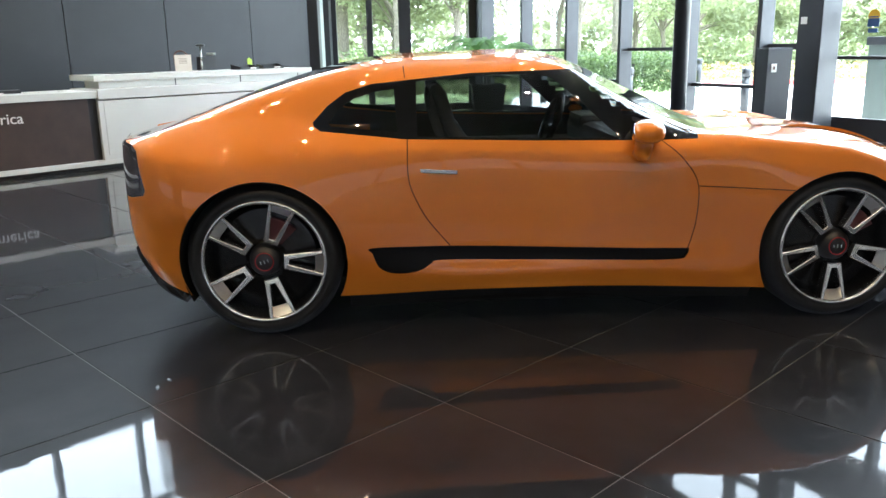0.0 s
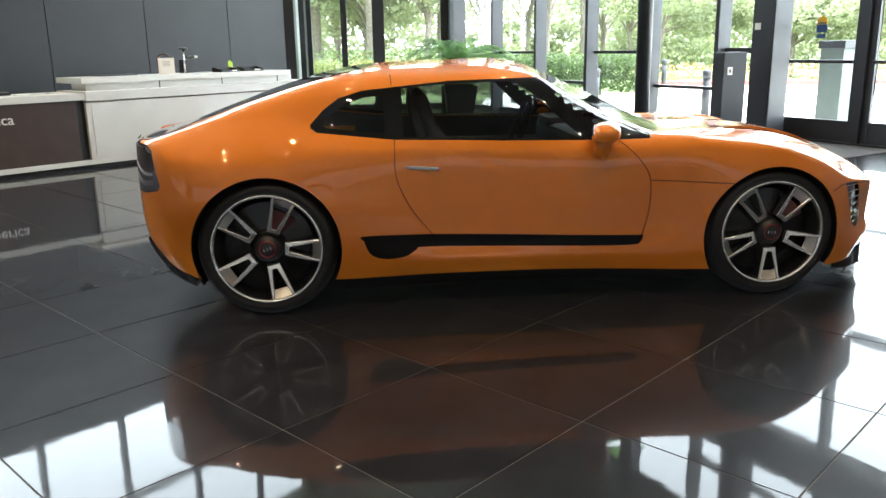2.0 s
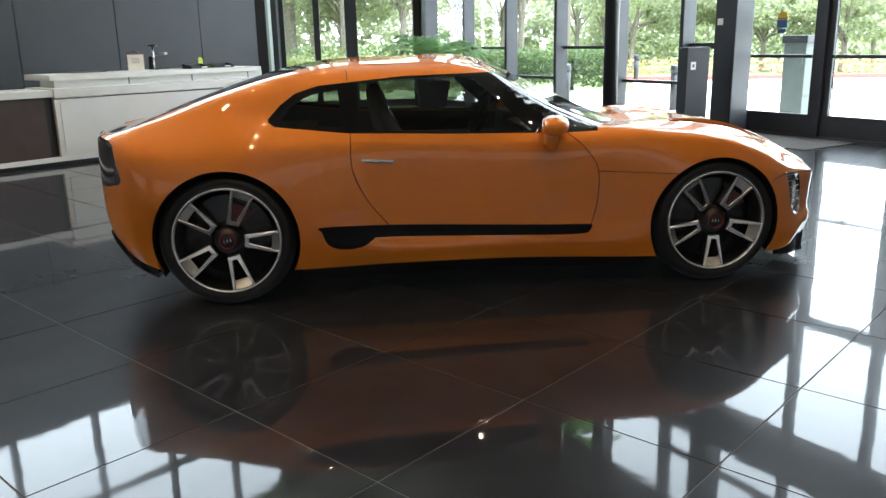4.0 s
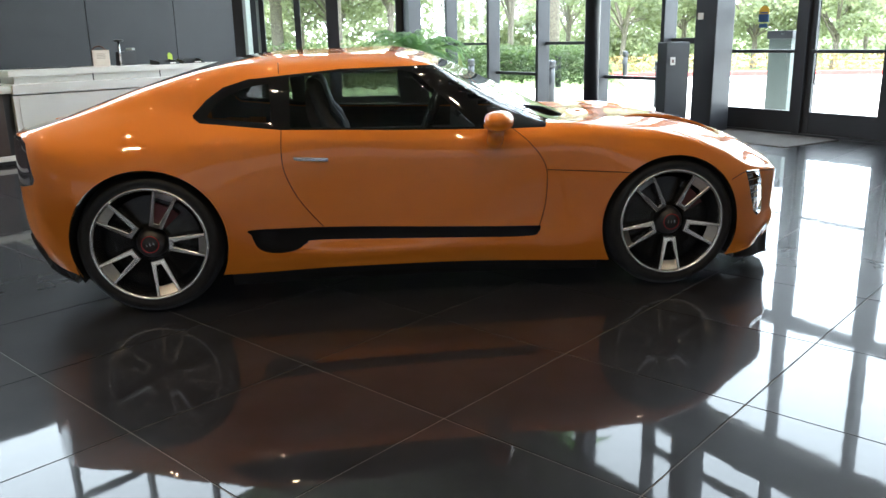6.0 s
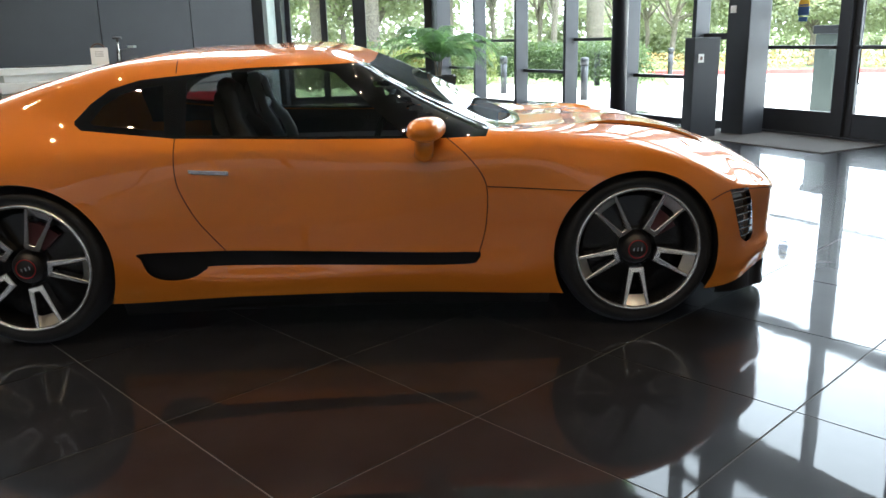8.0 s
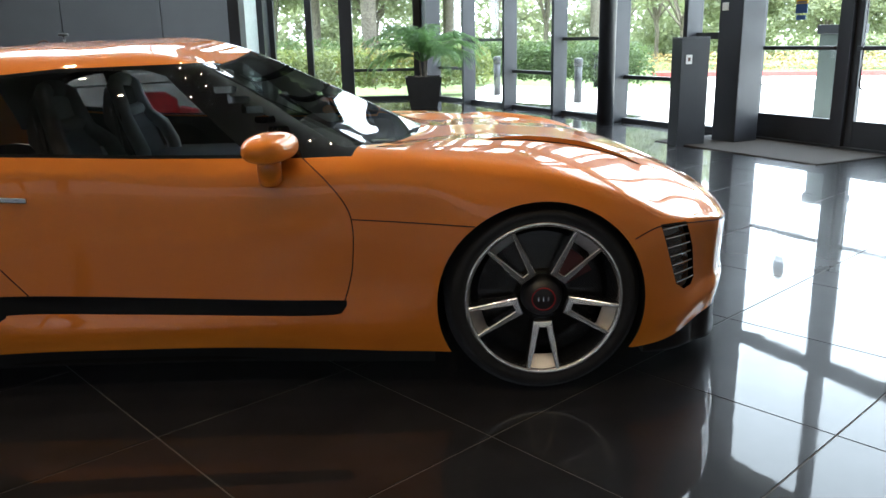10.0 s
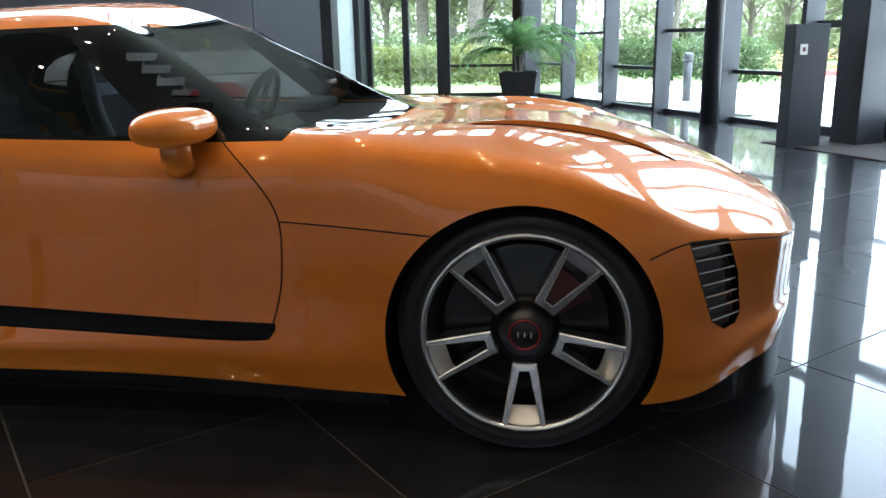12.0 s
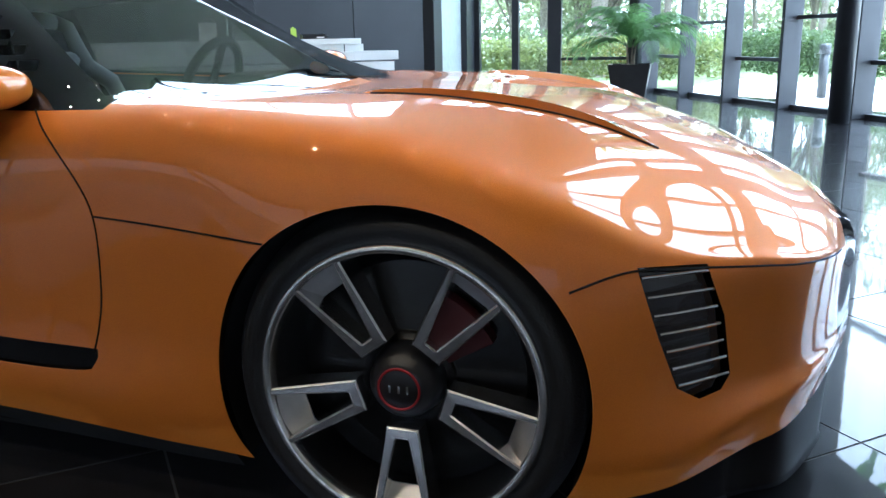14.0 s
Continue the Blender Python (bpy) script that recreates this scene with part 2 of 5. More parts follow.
# black panelled wall behind the reception
mid = (WALL_A + WALL_B) / 2
W_OUT = Vector((-W_DIR.y, W_DIR.x, 0))
bm = box((WALL_A - WALL_B).length, 0.20, 4.6, at=(mid.x + W_OUT.x * 0.12, mid.y + W_OUT.y * 0.12, 0), rz=W_ANGLE)
wall = tagged(link_bm("wall_north", bm, M_BLACKPLASTIC), "black wall of tall flat panels behind the reception", "wall", kind="structure")
edge = 0.0
for k in range(10):
    wdt = 1.22 if k == 0 else 1.56
    if edge + wdt > 12:
        break
    c = WALL_A - W_DIR * (edge + wdt / 2)
    part("panel", box(wdt - 0.012, 0.02, 4.58, at=(c.x + W_OUT.x * 0.01, c.y + W_OUT.y * 0.01, 0.01), rz=W_ANGLE, bevel=0.003), M_BLACKWALL, wall)
    edge += wdt


def pane(name, p, q, z0, z1, parent):
    """Upright glass between two plan points."""
    p, q = Vector((p[0], p[1], 0)), Vector((q[0], q[1], 0))
    c, dlt = (p + q) / 2, q - p
    ob = part(name, box(dlt.length, 0.012, z1 - z0, at=(c.x, c.y, z0), rz=math.atan2(dlt.y, dlt.x)), M_PANE, parent)
    ob.visible_shadow = False
    return ob


# high glazing over the black wall
clere = tagged(new("window_3"), "tall clerestory glazing above the black wall", "window", kind="structure")
for k in range(9):
    a, b = WALL_A - W_DIR * (1.33 * k), WALL_A - W_DIR * (1.33 * (k + 1))
    part("mullion", box(0.07, 0.16, HIGH - 4.6, at=(a.x, a.y, 4.6), rz=W_ANGLE), M_FRAME, clere)
    pane("pane", a, b, 4.66, HIGH, clere)
for z in (4.6, 6.2):
    part("rail", box((WALL_A - WALL_B).length, 0.14, 0.08, at=(mid.x, mid.y, z), rz=W_ANGLE), M_FRAME, clere)

# end of the black wall and the return towards the glazing
wall2 = tagged(new("wall_return"), "dark column and pale grey-green return beside the glazing", "wall", kind="structure")
part("column", box(0.30, 0.46, HIGH, at=(-1.06, 11.05, 0), rz=0.0, bevel=0.01), M_FRAME, wall2)
part("panel", box(0.16, 1.5, HIGH, at=(-1.08, 12.05, 0)), M_GREYGREEN, wall2, "pale grey-green panel")
part("jamb", box(0.18, 0.65, HIGH, at=(-0.98, 13.15, 0)), M_FRAME, wall2)

# glazing behind the plant
win = tagged(new("window_1"), "tall dark-framed glazing behind the potted palm", "window", kind="structure")
for x, w in ((-0.85, 0.12), (-0.09, 0.13), (0.66, 0.26), (2.10, 0.14)):
    part("mullion", box(w, 0.16, HIGH, at=(x, H_Y + 0.02, 0), bevel=0.006), M_FRAME, win)
for a, b in ((-0.85, -0.09), (-0.09, 0.66), (0.66, 2.10)):
    pane("pane", (a, H_Y + 0.05), (b, H_Y + 0.05), 0.06, 6.4, win)
    for z, h in ((0.0, 0.07), (2.4, 0.08), (4.4, 0.08), (6.35, 0.08)):
        part("rail", box(b - a, 0.10, h, at=((a + b) / 2, H_Y + 0.04, z)), M_FRAME, win)
part("rail", box(1.30, 0.10, 0.055, at=(1.44, H_Y + 0.04, 0.575)), M_FRAME, win)
a = on_front(-5.6, -0.2)
part("corner_post", box(0.34, 0.30, HIGH, at=(2.36, 13.36, 0), rz=F_ANGLE), M_FRAME, win)

# entrance glazing with deep fins
front = tagged(new("window_2"), "tall entrance glazing with deep dark fins", "window", kind="structure")
for s in FINS:
    part("fin", box(0.07, 0.26, HIGH, at=on_front(s - 0.02, -0.24), rz=F_ANGLE, bevel=0.005), M_FRAME, front)
    part("jamb", box(0.16, 0.10, HIGH, at=on_front(s - 0.08, GLASS_N), rz=F_ANGLE), M_FRAME, front)
for k, (s0, s1) in enumerate(zip(FINS, FINS[1:])):
    low = k % 2 == 0
    pane("pane", on_front(s0, GLASS_N), on_front(s1, GLASS_N), 0.05, 6.4, front)
    c = (s0 + s1) / 2
    for z, h in ((0.0, 0.06), (0.61 if low else 1.145, 0.05), (2.4, 0.06), (4.4, 0.06), (6.35, 0.06)):
        part("rail", box(s1 - s0, 0.10, h, at=on_front(c, GLASS_N, z), rz=F_ANGLE), M_FRAME, front)
# deep dark beam across the glazing at the upper floor's height
for name, p, q in (("beam_1", on_front(-5.5, -0.24), on_front(9.0, -0.24)), ("beam_2", (-0.95, H_Y - 0.10), (2.3, H_Y - 0.10))):
    c, dlt = ((p[0] + q[0]) / 2, (p[1] + q[1]) / 2), (q[0] - p[0], q[1] - p[1])
    tagged(link_bm(name, box(math.hypot(*dlt), 0.30, 0.62, at=(c[0], c[1], 4.25), rz=math.atan2(dlt[1], dlt[0])), M_COLUMN), "deep dark beam across the glazing", "beam", kind="structure")
# dark wall above the lower glazing
a, b = on_front(-5.62, GLASS_N), on_front(1.62, GLASS_N)
UPPER = [((a[0], a[1]), (b[0], b[1])), ((-1.1, H_Y + 0.05), (2.45, H_Y + 0.05))]
# columns inside the glazing
tagged(link_bm("column_1", move(lathe([(0.001, 0), (0.115, 0), (0.115, HIGH), (0.001, HIGH)], 48), Matrix.Translation(on_front(0.49, -0.70))), M_COLUMN, True), "round dark metal-clad column beside the glazing", "column", kind="structure")
tagged(link_bm("column_2", box(0.34, 0.36, HIGH, at=on_front(2.68, -0.56), rz=F_ANGLE, bevel=0.012), M_FRAME), "square dark metal-clad column beside the entrance", "column", kind="structure")

# entrance doors
def curve_pull(s):
    return [on_front(s, GLASS_N - 0.03, 0.62), on_front(s, GLASS_N - 0.09, 0.66), on_front(s, GLASS_N - 0.09, 1.90), on_front(s, GLASS_N - 0.03, 1.94)]


DOORS = [(2.55, 3.72), (3.82, 4.87), (4.95, 6.06)]
for i, (s0, s1) in enumerate(DOORS):
    d = tagged(new("door_%d" % (i + 1)), "closed dark-framed glass entrance door with a push bar", "door", kind="structure")
    for s in (s0 + 0.045, s1 - 0.045):
        part("stile", box(0.09, 0.06, 2.5, at=on_front(s, GLASS_N), rz=F_ANGLE, bevel=0.004), M_FRAME, d)
    c = (s0 + s1) / 2
    for z, h in ((0.03, 0.27), (2.42, 0.08)):
        part("rail", box(s1 - s0 - 0.18, 0.055, h, at=on_front(c, GLASS_N, z), rz=F_ANGLE, bevel=0.004), M_FRAME, d)
    part("push_bar", box(s1 - s0 - 0.16, 0.045, 0.045, at=on_front(c, GLASS_N - 0.06, 1.02), rz=F_ANGLE, bevel=0.008), M_FRAME, d)
    pane("pane", on_front(s0 + 0.09, GLASS_N), on_front(s1 - 0.09, GLASS_N), 0.30, 2.42, d)
    part("pull_bar", tube(curve_pull(s0 + 0.16), 0.012, 10), M_STEEL, d, "steel pull bar", smooth=True)
over = tagged(new("window_4"), "dark-framed glazing over and beside the entrance doors", "window", kind="structure")
for s in (2.46, 3.77, 4.91, 6.10):
    part("mullion", box(0.10, 0.16, HIGH, at=on_front(s, GLASS_N), rz=F_ANGLE), M_FRAME, over)
for s0, s1 in ((1.62, 2.46), (2.46, 3.77), (3.77, 4.91), (4.91, 6.10)):
    bottom = 2.58 if 2.4 < s0 < 7 else 0.05
    pane("pane", on_front(s0, GLASS_N), on_front(s1, GLASS_N), bottom, HIGH, over)
    c = (s0 + s1) / 2
    for z in (2.50, 5.4) if bottom > 1 else (0.0, 1.145, 2.9, 5.4):
        part("rail", box(s1 - s0, 0.12, 0.08, at=on_front(c, GLASS_N, z), rz=F_ANGLE), M_FRAME, over)
part("threshold", box(3.6, 0.20, 0.03, at=on_front(4.3, GLASS_N), rz=F_ANGLE), M_FRAME, over)

# walls that close the hall, ceiling
def wall_between(name, p, q, z0, z1, label, material=M_WHITEWALL, thick=0.25):
    p, q = Vector((*p, 0)), Vector((*q, 0))
    c, dlt = (p + q) / 2, q - p
    return tagged(link_bm(name, box(dlt.length, thick, z1 - z0, at=(c.x, c.y, z0), rz=math.atan2(dlt.y, dlt.x)), material), label, "wall", kind="structure")


E_TOP, E_END = on_front(9.0, -0.15), on_front(6.16, -0.15)
wall_between("wall_entrance", E_END[:2], E_TOP[:2], 0, HIGH, "plain dark grey wall beside the entrance", M_DARKWALL)
for k, (p, q) in enumerate(UPPER):
    wall_between("wall_upper_%d" % (k + 1), p, q, 6.4, HIGH, "dark upper wall above the glazing", M_DARKWALL)
wall_between("wall_west", (-9.8, 2.5), (-9.8, -9.0), 0, HIGH, "plain dark grey wall of the hall", M_DARKWALL)
wall_between("wall_east", (E_TOP[0], E_TOP[1]), (9.2, -9.0), 0, HIGH, "plain dark grey wall of the hall", M_DARKWALL)
# wall behind the camera with a long band of tinted windows
wall_between("wall_south", (-9.9, -9.0), (9.3, -9.0), 0, 0.75, "plain grey wall of the hall")
wall_between("wall_south_head", (-9.9, -9.0), (9.3, -9.0), 2.35, HIGH, "plain dark grey wall above the windows", M_DARKWALL)
south = tagged(new("window_5"), "long band of tinted windows in the rear wall", "window", kind="structure")
for k in range(9):
    x = -9.6 + 2.35 * k
    part("mullion", box(0.045, 0.12, 1.60, at=(x, -9.0, 0.75)), M_FRAME, south)
    if k < 8:
        ob = pane("pane", (x, -9.0), (x + 2.35, -9.0), 0.75, 2.35, south)
        ob.data.materials[0] = M_TINTPANE
CEIL = [(-10.2, 2.3), (-1.4, 11.1), (-1.4, 13.7), (2.6, 13.7), on_front(-5.6, 0.1)[:2], on_front(9.2, 0.1)[:2], (9.6, -9.3), (-10.2, -9.3)]
bm = bmesh.new()
f = bm.faces.new([bm.verts.new((x, y, HIGH)) for x, y in CEIL])
ext = bmesh.ops.extrude_face_region(bm, geom=[f])
bmesh.ops.translate(bm, vec=(0, 0, 0.3), verts=[v for v in ext["geom"] if isinstance(v, bmesh.types.BMVert)])
bmesh.ops.recalc_face_normals(bm, faces=bm.faces)
tagged(link_bm("ceiling", bm, M_CEIL), "plain grey ceiling of the hall", "ceiling", kind="structure")

# ---- outside ground ----
bm = bmesh.new()
bmesh.ops.create_grid(bm, x_segments=2, y_segments=2, size=600)
tagged(link_bm("ground", move(bm, Matrix.Translation((0, 0, -0.16))), M_LAWN), "green lawn and verge reaching into the distance", "ground", kind="structure")

# ---- the car ----
def paint_mat():
    m = mat("orange_pearl_paint", (0.72, 0.205, 0.012), 0.45, 0.25, coat=1.0)
    nt = m.node_tree
    b = nt.nodes["Principled BSDF"]
    b.inputs["Specular IOR Level"].default_value = 0.1
    b.inputs["Coat IOR"].default_value = 1.56
    b.inputs["Coat Roughness"].default_value = 0.014
    co = nt.nodes.new("ShaderNodeTexCoord")
    n = nt.nodes.new("ShaderNodeTexNoise")
    n.inputs["Scale"].default_value, n.inputs["Detail"].default_value = 900, 1
    nt.links.new(co.outputs["Object"], n.inputs["Vector"])
    ramp = nt.nodes.new("ShaderNodeValToRGB")
    ramp.color_ramp.elements[0].position, ramp.color_ramp.elements[1].position = 0.3, 0.75
    ramp.color_ramp.elements[0].color, ramp.color_ramp.elements[1].color = (0.61, 0.178, 0.013, 1), (0.76, 0.240, 0.022, 1)
    nt.links.new(n.outputs["Fac"], ramp.inputs["Fac"])
    nt.links.new(ramp.outputs["Color"], b.inputs["Base Color"])
    return m


M_PAINT = paint_mat()
M_GLOSSBLACK = mat("gloss_black_trim", (0.005, 0.005, 0.006), 0.03)
M_TRIM = mat("satin_black_trim", (0.006, 0.006, 0.007), 0.45, vary=0.1)
M_TRIM.node_tree.nodes["Principled BSDF"].inputs["Specular IOR Level"].default_value = 0.15
M_SATINBLACK = mat("satin_black_liner", (0.010, 0.010, 0.010), 0.6, vary=0.2)
M_SATINBLACK.node_tree.nodes["Principled BSDF"].inputs["Specular IOR Level"].default_value = 0.1
M_CARGLASS = glass_mat("tinted_car_glass", (0.38, 0.40, 0.41), 0.05)
M_SCREEN = glass_mat("windscreen_glass", (0.38, 0.40, 0.40), 0.06)
M_HOLE = glass_mat("dark_tinted_glass", (0.30, 0.31, 0.32))
M_LAMP = mat("smoked_tail_lamp", (0.03, 0.028, 0.03), 0.05, coat=1.0)
M_DISH = mat("black_ribbed_dish", (0.007, 0.007, 0.007), 0.25)
M_DISH.node_tree.nodes["Principled BSDF"].inputs["Specular IOR Level"].default_value = 0.35
M_CALIPER = mat("dark_red_caliper", (0.06, 0.006, 0.008), 0.5)
M_RUBBER = mat("tyre_rubber", (0.007, 0.007, 0.0075), 0.5, vary=0.2, scale=30, bump=0.15, bump_scale=180)
M_ALLOY = mat("polished_alloy", (0.78, 0.76, 0.74), 0.2, 1.0, vary=0.06, scale=30)
M_GREYALLOY = mat("satin_grey_alloy", (0.50, 0.49, 0.48), 0.30, 0.9, vary=0.1, scale=20)
M_SEAT = mat("pale_grey_seat_shell", (0.40, 0.42, 0.43), 0.5, vary=0.08)
M_SEATDARK = mat("grey_seat_cloth", (0.07, 0.072, 0.078), 0.8, vary=0.1, bump=0.1)
M_CABIN = mat("black_cabin_trim", (0.012, 0.012, 0.013), 0.6, vary=0.2)
M_CHROME = mat("chrome", (0.75, 0.75, 0.75), 0.08, 1.0)
M_REDRING = mat("red_anodised_ring", (0.30, 0.012, 0.014), 0.35, 0.3)

# stations along the car: rear axle at 0, front axle at 2.62
XS = [-0.75, -0.69, -0.55, -0.35, 0, 0.4, 0.9, 1.4, 1.58, 1.75, 1.95, 2.1, 2.22, 2.4, 2.62, 2.9, 3.1, 3.25, 3.33, 3.4, 3.5]
SEC_Y = [
    [0.26, 0.5, 0.71, 0.84, 0.86, 0.84, 0.815, 0.815, 0.82, 0.83, 0.845, 0.855, 0.86, 0.87, 0.88, 0.87, 0.785, 0.635, 0.555, 0.4, 0.1],
    [0.28, 0.52, 0.755, 0.88, 0.9, 0.875, 0.855, 0.855, 0.857, 0.86, 0.855, 0.868, 0.88, 0.9, 0.91, 0.9, 0.815, 0.676, 0.586, 0.445, 0.13],
    [0.29, 0.53, 0.79, 0.9, 0.925, 0.885, 0.835, 0.84, 0.845, 0.85, 0.846, 0.86, 0.88, 0.915, 0.93, 0.915, 0.795, 0.648, 0.56, 0.42, 0.12],
    [0.29, 0.53, 0.79, 0.905, 0.925, 0.88, 0.825, 0.83, 0.837, 0.845, 0.845, 0.86, 0.88, 0.915, 0.925, 0.9, 0.79, 0.652, 0.568, 0.43, 0.12],
    [0.28, 0.52, 0.775, 0.86, 0.87, 0.85, 0.815, 0.82, 0.825, 0.83, 0.835, 0.848, 0.866, 0.888, 0.898, 0.873, 0.775, 0.66, 0.575, 0.44, 0.13],
    [0.26, 0.49, 0.72, 0.72, 0.74, 0.76, 0.78, 0.78, 0.78, 0.78, 0.775, 0.778, 0.8, 0.816, 0.826, 0.806, 0.722, 0.612, 0.535, 0.405, 0.12],
    [0.18, 0.35, 0.58, 0.6, 0.62, 0.64, 0.64, 0.64, 0.655, 0.665, 0.66, 0.62, 0.59, 0.57, 0.57, 0.56, 0.53, 0.46, 0.4, 0.3, 0.08],
    [0.09, 0.18, 0.3, 0.3, 0.35, 0.45, 0.45, 0.44, 0.45, 0.45, 0.45, 0.42, 0.36, 0.3, 0.3, 0.3, 0.3, 0.26, 0.21, 0.16, 0.04],
    [0, 0, 0, 0, 0, 0, 0, 0, 0, 0, 0, 0, 0, 0, 0, 0, 0, 0, 0, 0, 0],
]
SEC_Z = [
    [0.56, 0.455, 0.295, 0.2, 0.18, 0.17, 0.175, 0.175, 0.173, 0.17, 0.165, 0.16, 0.157, 0.15, 0.15, 0.15, 0.16, 0.188, 0.205, 0.215, 0.225],
    [0.6, 0.51, 0.37, 0.3, 0.28, 0.27, 0.25, 0.25, 0.25, 0.25, 0.25, 0.25, 0.25, 0.25, 0.25, 0.24, 0.235, 0.272, 0.285, 0.288, 0.29],
    [0.65, 0.6, 0.52, 0.46, 0.46, 0.42, 0.36, 0.36, 0.38, 0.4, 0.41, 0.42, 0.42, 0.42, 0.42, 0.4, 0.36, 0.338, 0.342, 0.33, 0.33],
    [0.72, 0.7, 0.66, 0.62, 0.66, 0.6, 0.6, 0.6, 0.61, 0.62, 0.63, 0.64, 0.635, 0.62, 0.6, 0.545, 0.49, 0.45, 0.44, 0.43, 0.4],
    [0.81, 0.825, 0.815, 0.8, 0.82, 0.8, 0.78, 0.76, 0.765, 0.77, 0.775, 0.78, 0.772, 0.745, 0.728, 0.64, 0.575, 0.556, 0.541, 0.522, 0.46],
    [0.85, 0.868, 0.89, 0.93, 0.97, 0.93, 0.87, 0.86, 0.853, 0.845, 0.85, 0.858, 0.85, 0.832, 0.806, 0.712, 0.617, 0.586, 0.566, 0.546, 0.485],
    [0.857, 0.875, 0.9, 0.965, 1.075, 1.14, 1.13, 1.13, 1.04, 0.955, 0.887, 0.86, 0.864, 0.862, 0.849, 0.783, 0.694, 0.644, 0.612, 0.58, 0.505],
    [0.86, 0.88, 0.912, 0.985, 1.1, 1.195, 1.215, 1.18, 1.09, 1.003, 0.916, 0.863, 0.85, 0.856, 0.846, 0.81, 0.745, 0.68, 0.636, 0.6, 0.515],
    [0.86, 0.882, 0.917, 0.99, 1.11, 1.215, 1.245, 1.225, 1.16, 1.08, 0.987, 0.912, 0.866, 0.862, 0.853, 0.82, 0.755, 0.69, 0.646, 0.61, 0.52],
]


def hermite(knots, vals, x):
    """Smooth curve through (knots, vals), limited so that it doesn't overshoot."""
    knots, vals, x = np.asarray(knots, float), np.asarray(vals, float), np.asarray(x, float)
    h = np.diff(knots)
    sl = np.diff(vals) / h
    m = np.empty_like(vals)
    m[0], m[-1] = sl[0], sl[-1]
    w1, w2 = h[1:], h[:-1]
    m[1:-1] = (sl[:-1] * w1 + sl[1:] * w2) / (w1 + w2)
    flat = sl[:-1] * sl[1:] <= 0
    m[1:-1][flat] *= 0.35
    i = np.clip(np.searchsorted(knots, x, side="right") - 1, 0, len(h) - 1)
    t = np.clip((x - knots[i]) / h[i], 0, 1)
    return ((2 * t**3 - 3 * t**2 + 1) * vals[i] + (t**3 - 2 * t**2 + t) * h[i] * m[i]
            + (-2 * t**3 + 3 * t**2) * vals[i + 1] + (t**3 - t**2) * h[i] * m[i + 1])


def section(x):
    """Half width and height of the nine section controls at x."""
    return np.array([hermite(XS, row, x) for row in SEC_Y]), np.array([hermite(XS, row, x) for row in SEC_Z])


def along(ctrl, s):
    """Catmull-Rom through nine controls, s from 0 (sill) to 8 (centre line)."""
    i = np.clip(np.floor(s).astype(int), 0, 7)
    t = s - i
    p0, p1, p2, p3 = ctrl[np.maximum(i - 1, 0)], ctrl[i], ctrl[i + 1], ctrl[np.minimum(i + 2, 8)]
    return 0.5 * (2 * p1 + (p2 - p0) * t + (2 * p0 - 5 * p1 + 4 * p2 - p3) * t**2 + (3 * p1 - p0 - 3 * p2 + p3) * t**3)


def car_point(x, s):
    cy, cz = section(np.array([x]))
    s = np.atleast_1d(np.asarray(s, float))
    return along(cy[:, 0], s), along(cz[:, 0], s)


FINE = np.linspace(0, 8, 321)


def side_y(x, z, top=6.6):
    """Half width of the body at x and height z."""
    y, zz = car_point(x, FINE[FINE <= top])
    k = int(np.argmax(zz >= z)) if (zz >= z).any() else len(zz) - 1
    k = max(k, 1)
    t = (z - zz[k - 1]) / max(1e-6, zz[k] - zz[k - 1])
    return float(y[k - 1] + (y[k] - y[k - 1]) * min(max(t, 0), 1))


def top_z(x, y):
    """Height of the upper surface at x and half width y."""
    yy, zz = car_point(x, FINE[FINE >= 4.0])
    return float(np.interp(-y, -yy, zz))


REAR_ARCH, FRONT_ARCH = (0.0, 0.345, 0.372), (2.612, 0.335, 0.362)


def curve_loop(points, n=12, closed=True):
    """A rounder polygon through the given corners."""
    pts = [Vector((*p, 0)) for p in points]
    out, k = [], len(pts)
    for i in range(k if closed else k - 1):
        p0, p1, p2, p3 = pts[(i - 1) % k], pts[i], pts[(i + 1) % k], pts[(i + 2) % k]
        if not closed:
            p0 = pts[max(i - 1, 0)]
            p3 = pts[min(i + 2, k - 1)]
        for j in range(n):
            t = j / n
            q = 0.5 * (2 * p1 + (p2 - p0) * t + (2 * p0 - 5 * p1 + 4 * p2 - p3) * t**2 + (3 * p1 - p0 - 3 * p2 + p3) * t**3)
            out.append((q.x, q.y))
    if not closed:
        out.append(points[-1])
    return out


def straight_loop(points, step=0.01):
    out = []
    for (ax, az), (bx, bz) in zip(points, points[1:] + points[:1]):
        n = max(1, int(math.hypot(bx - ax, bz - az) / step))
        out += [(ax + (bx - ax) * i / n, az + (bz - az) * i / n) for i in range(n)]
    return out


def circle_loop(c):
    return [(c[0] + c[2] * math.cos(a), c[1] + c[2] * math.sin(a)) for a in np.linspace(0, 2 * math.pi, 180, endpoint=False)]


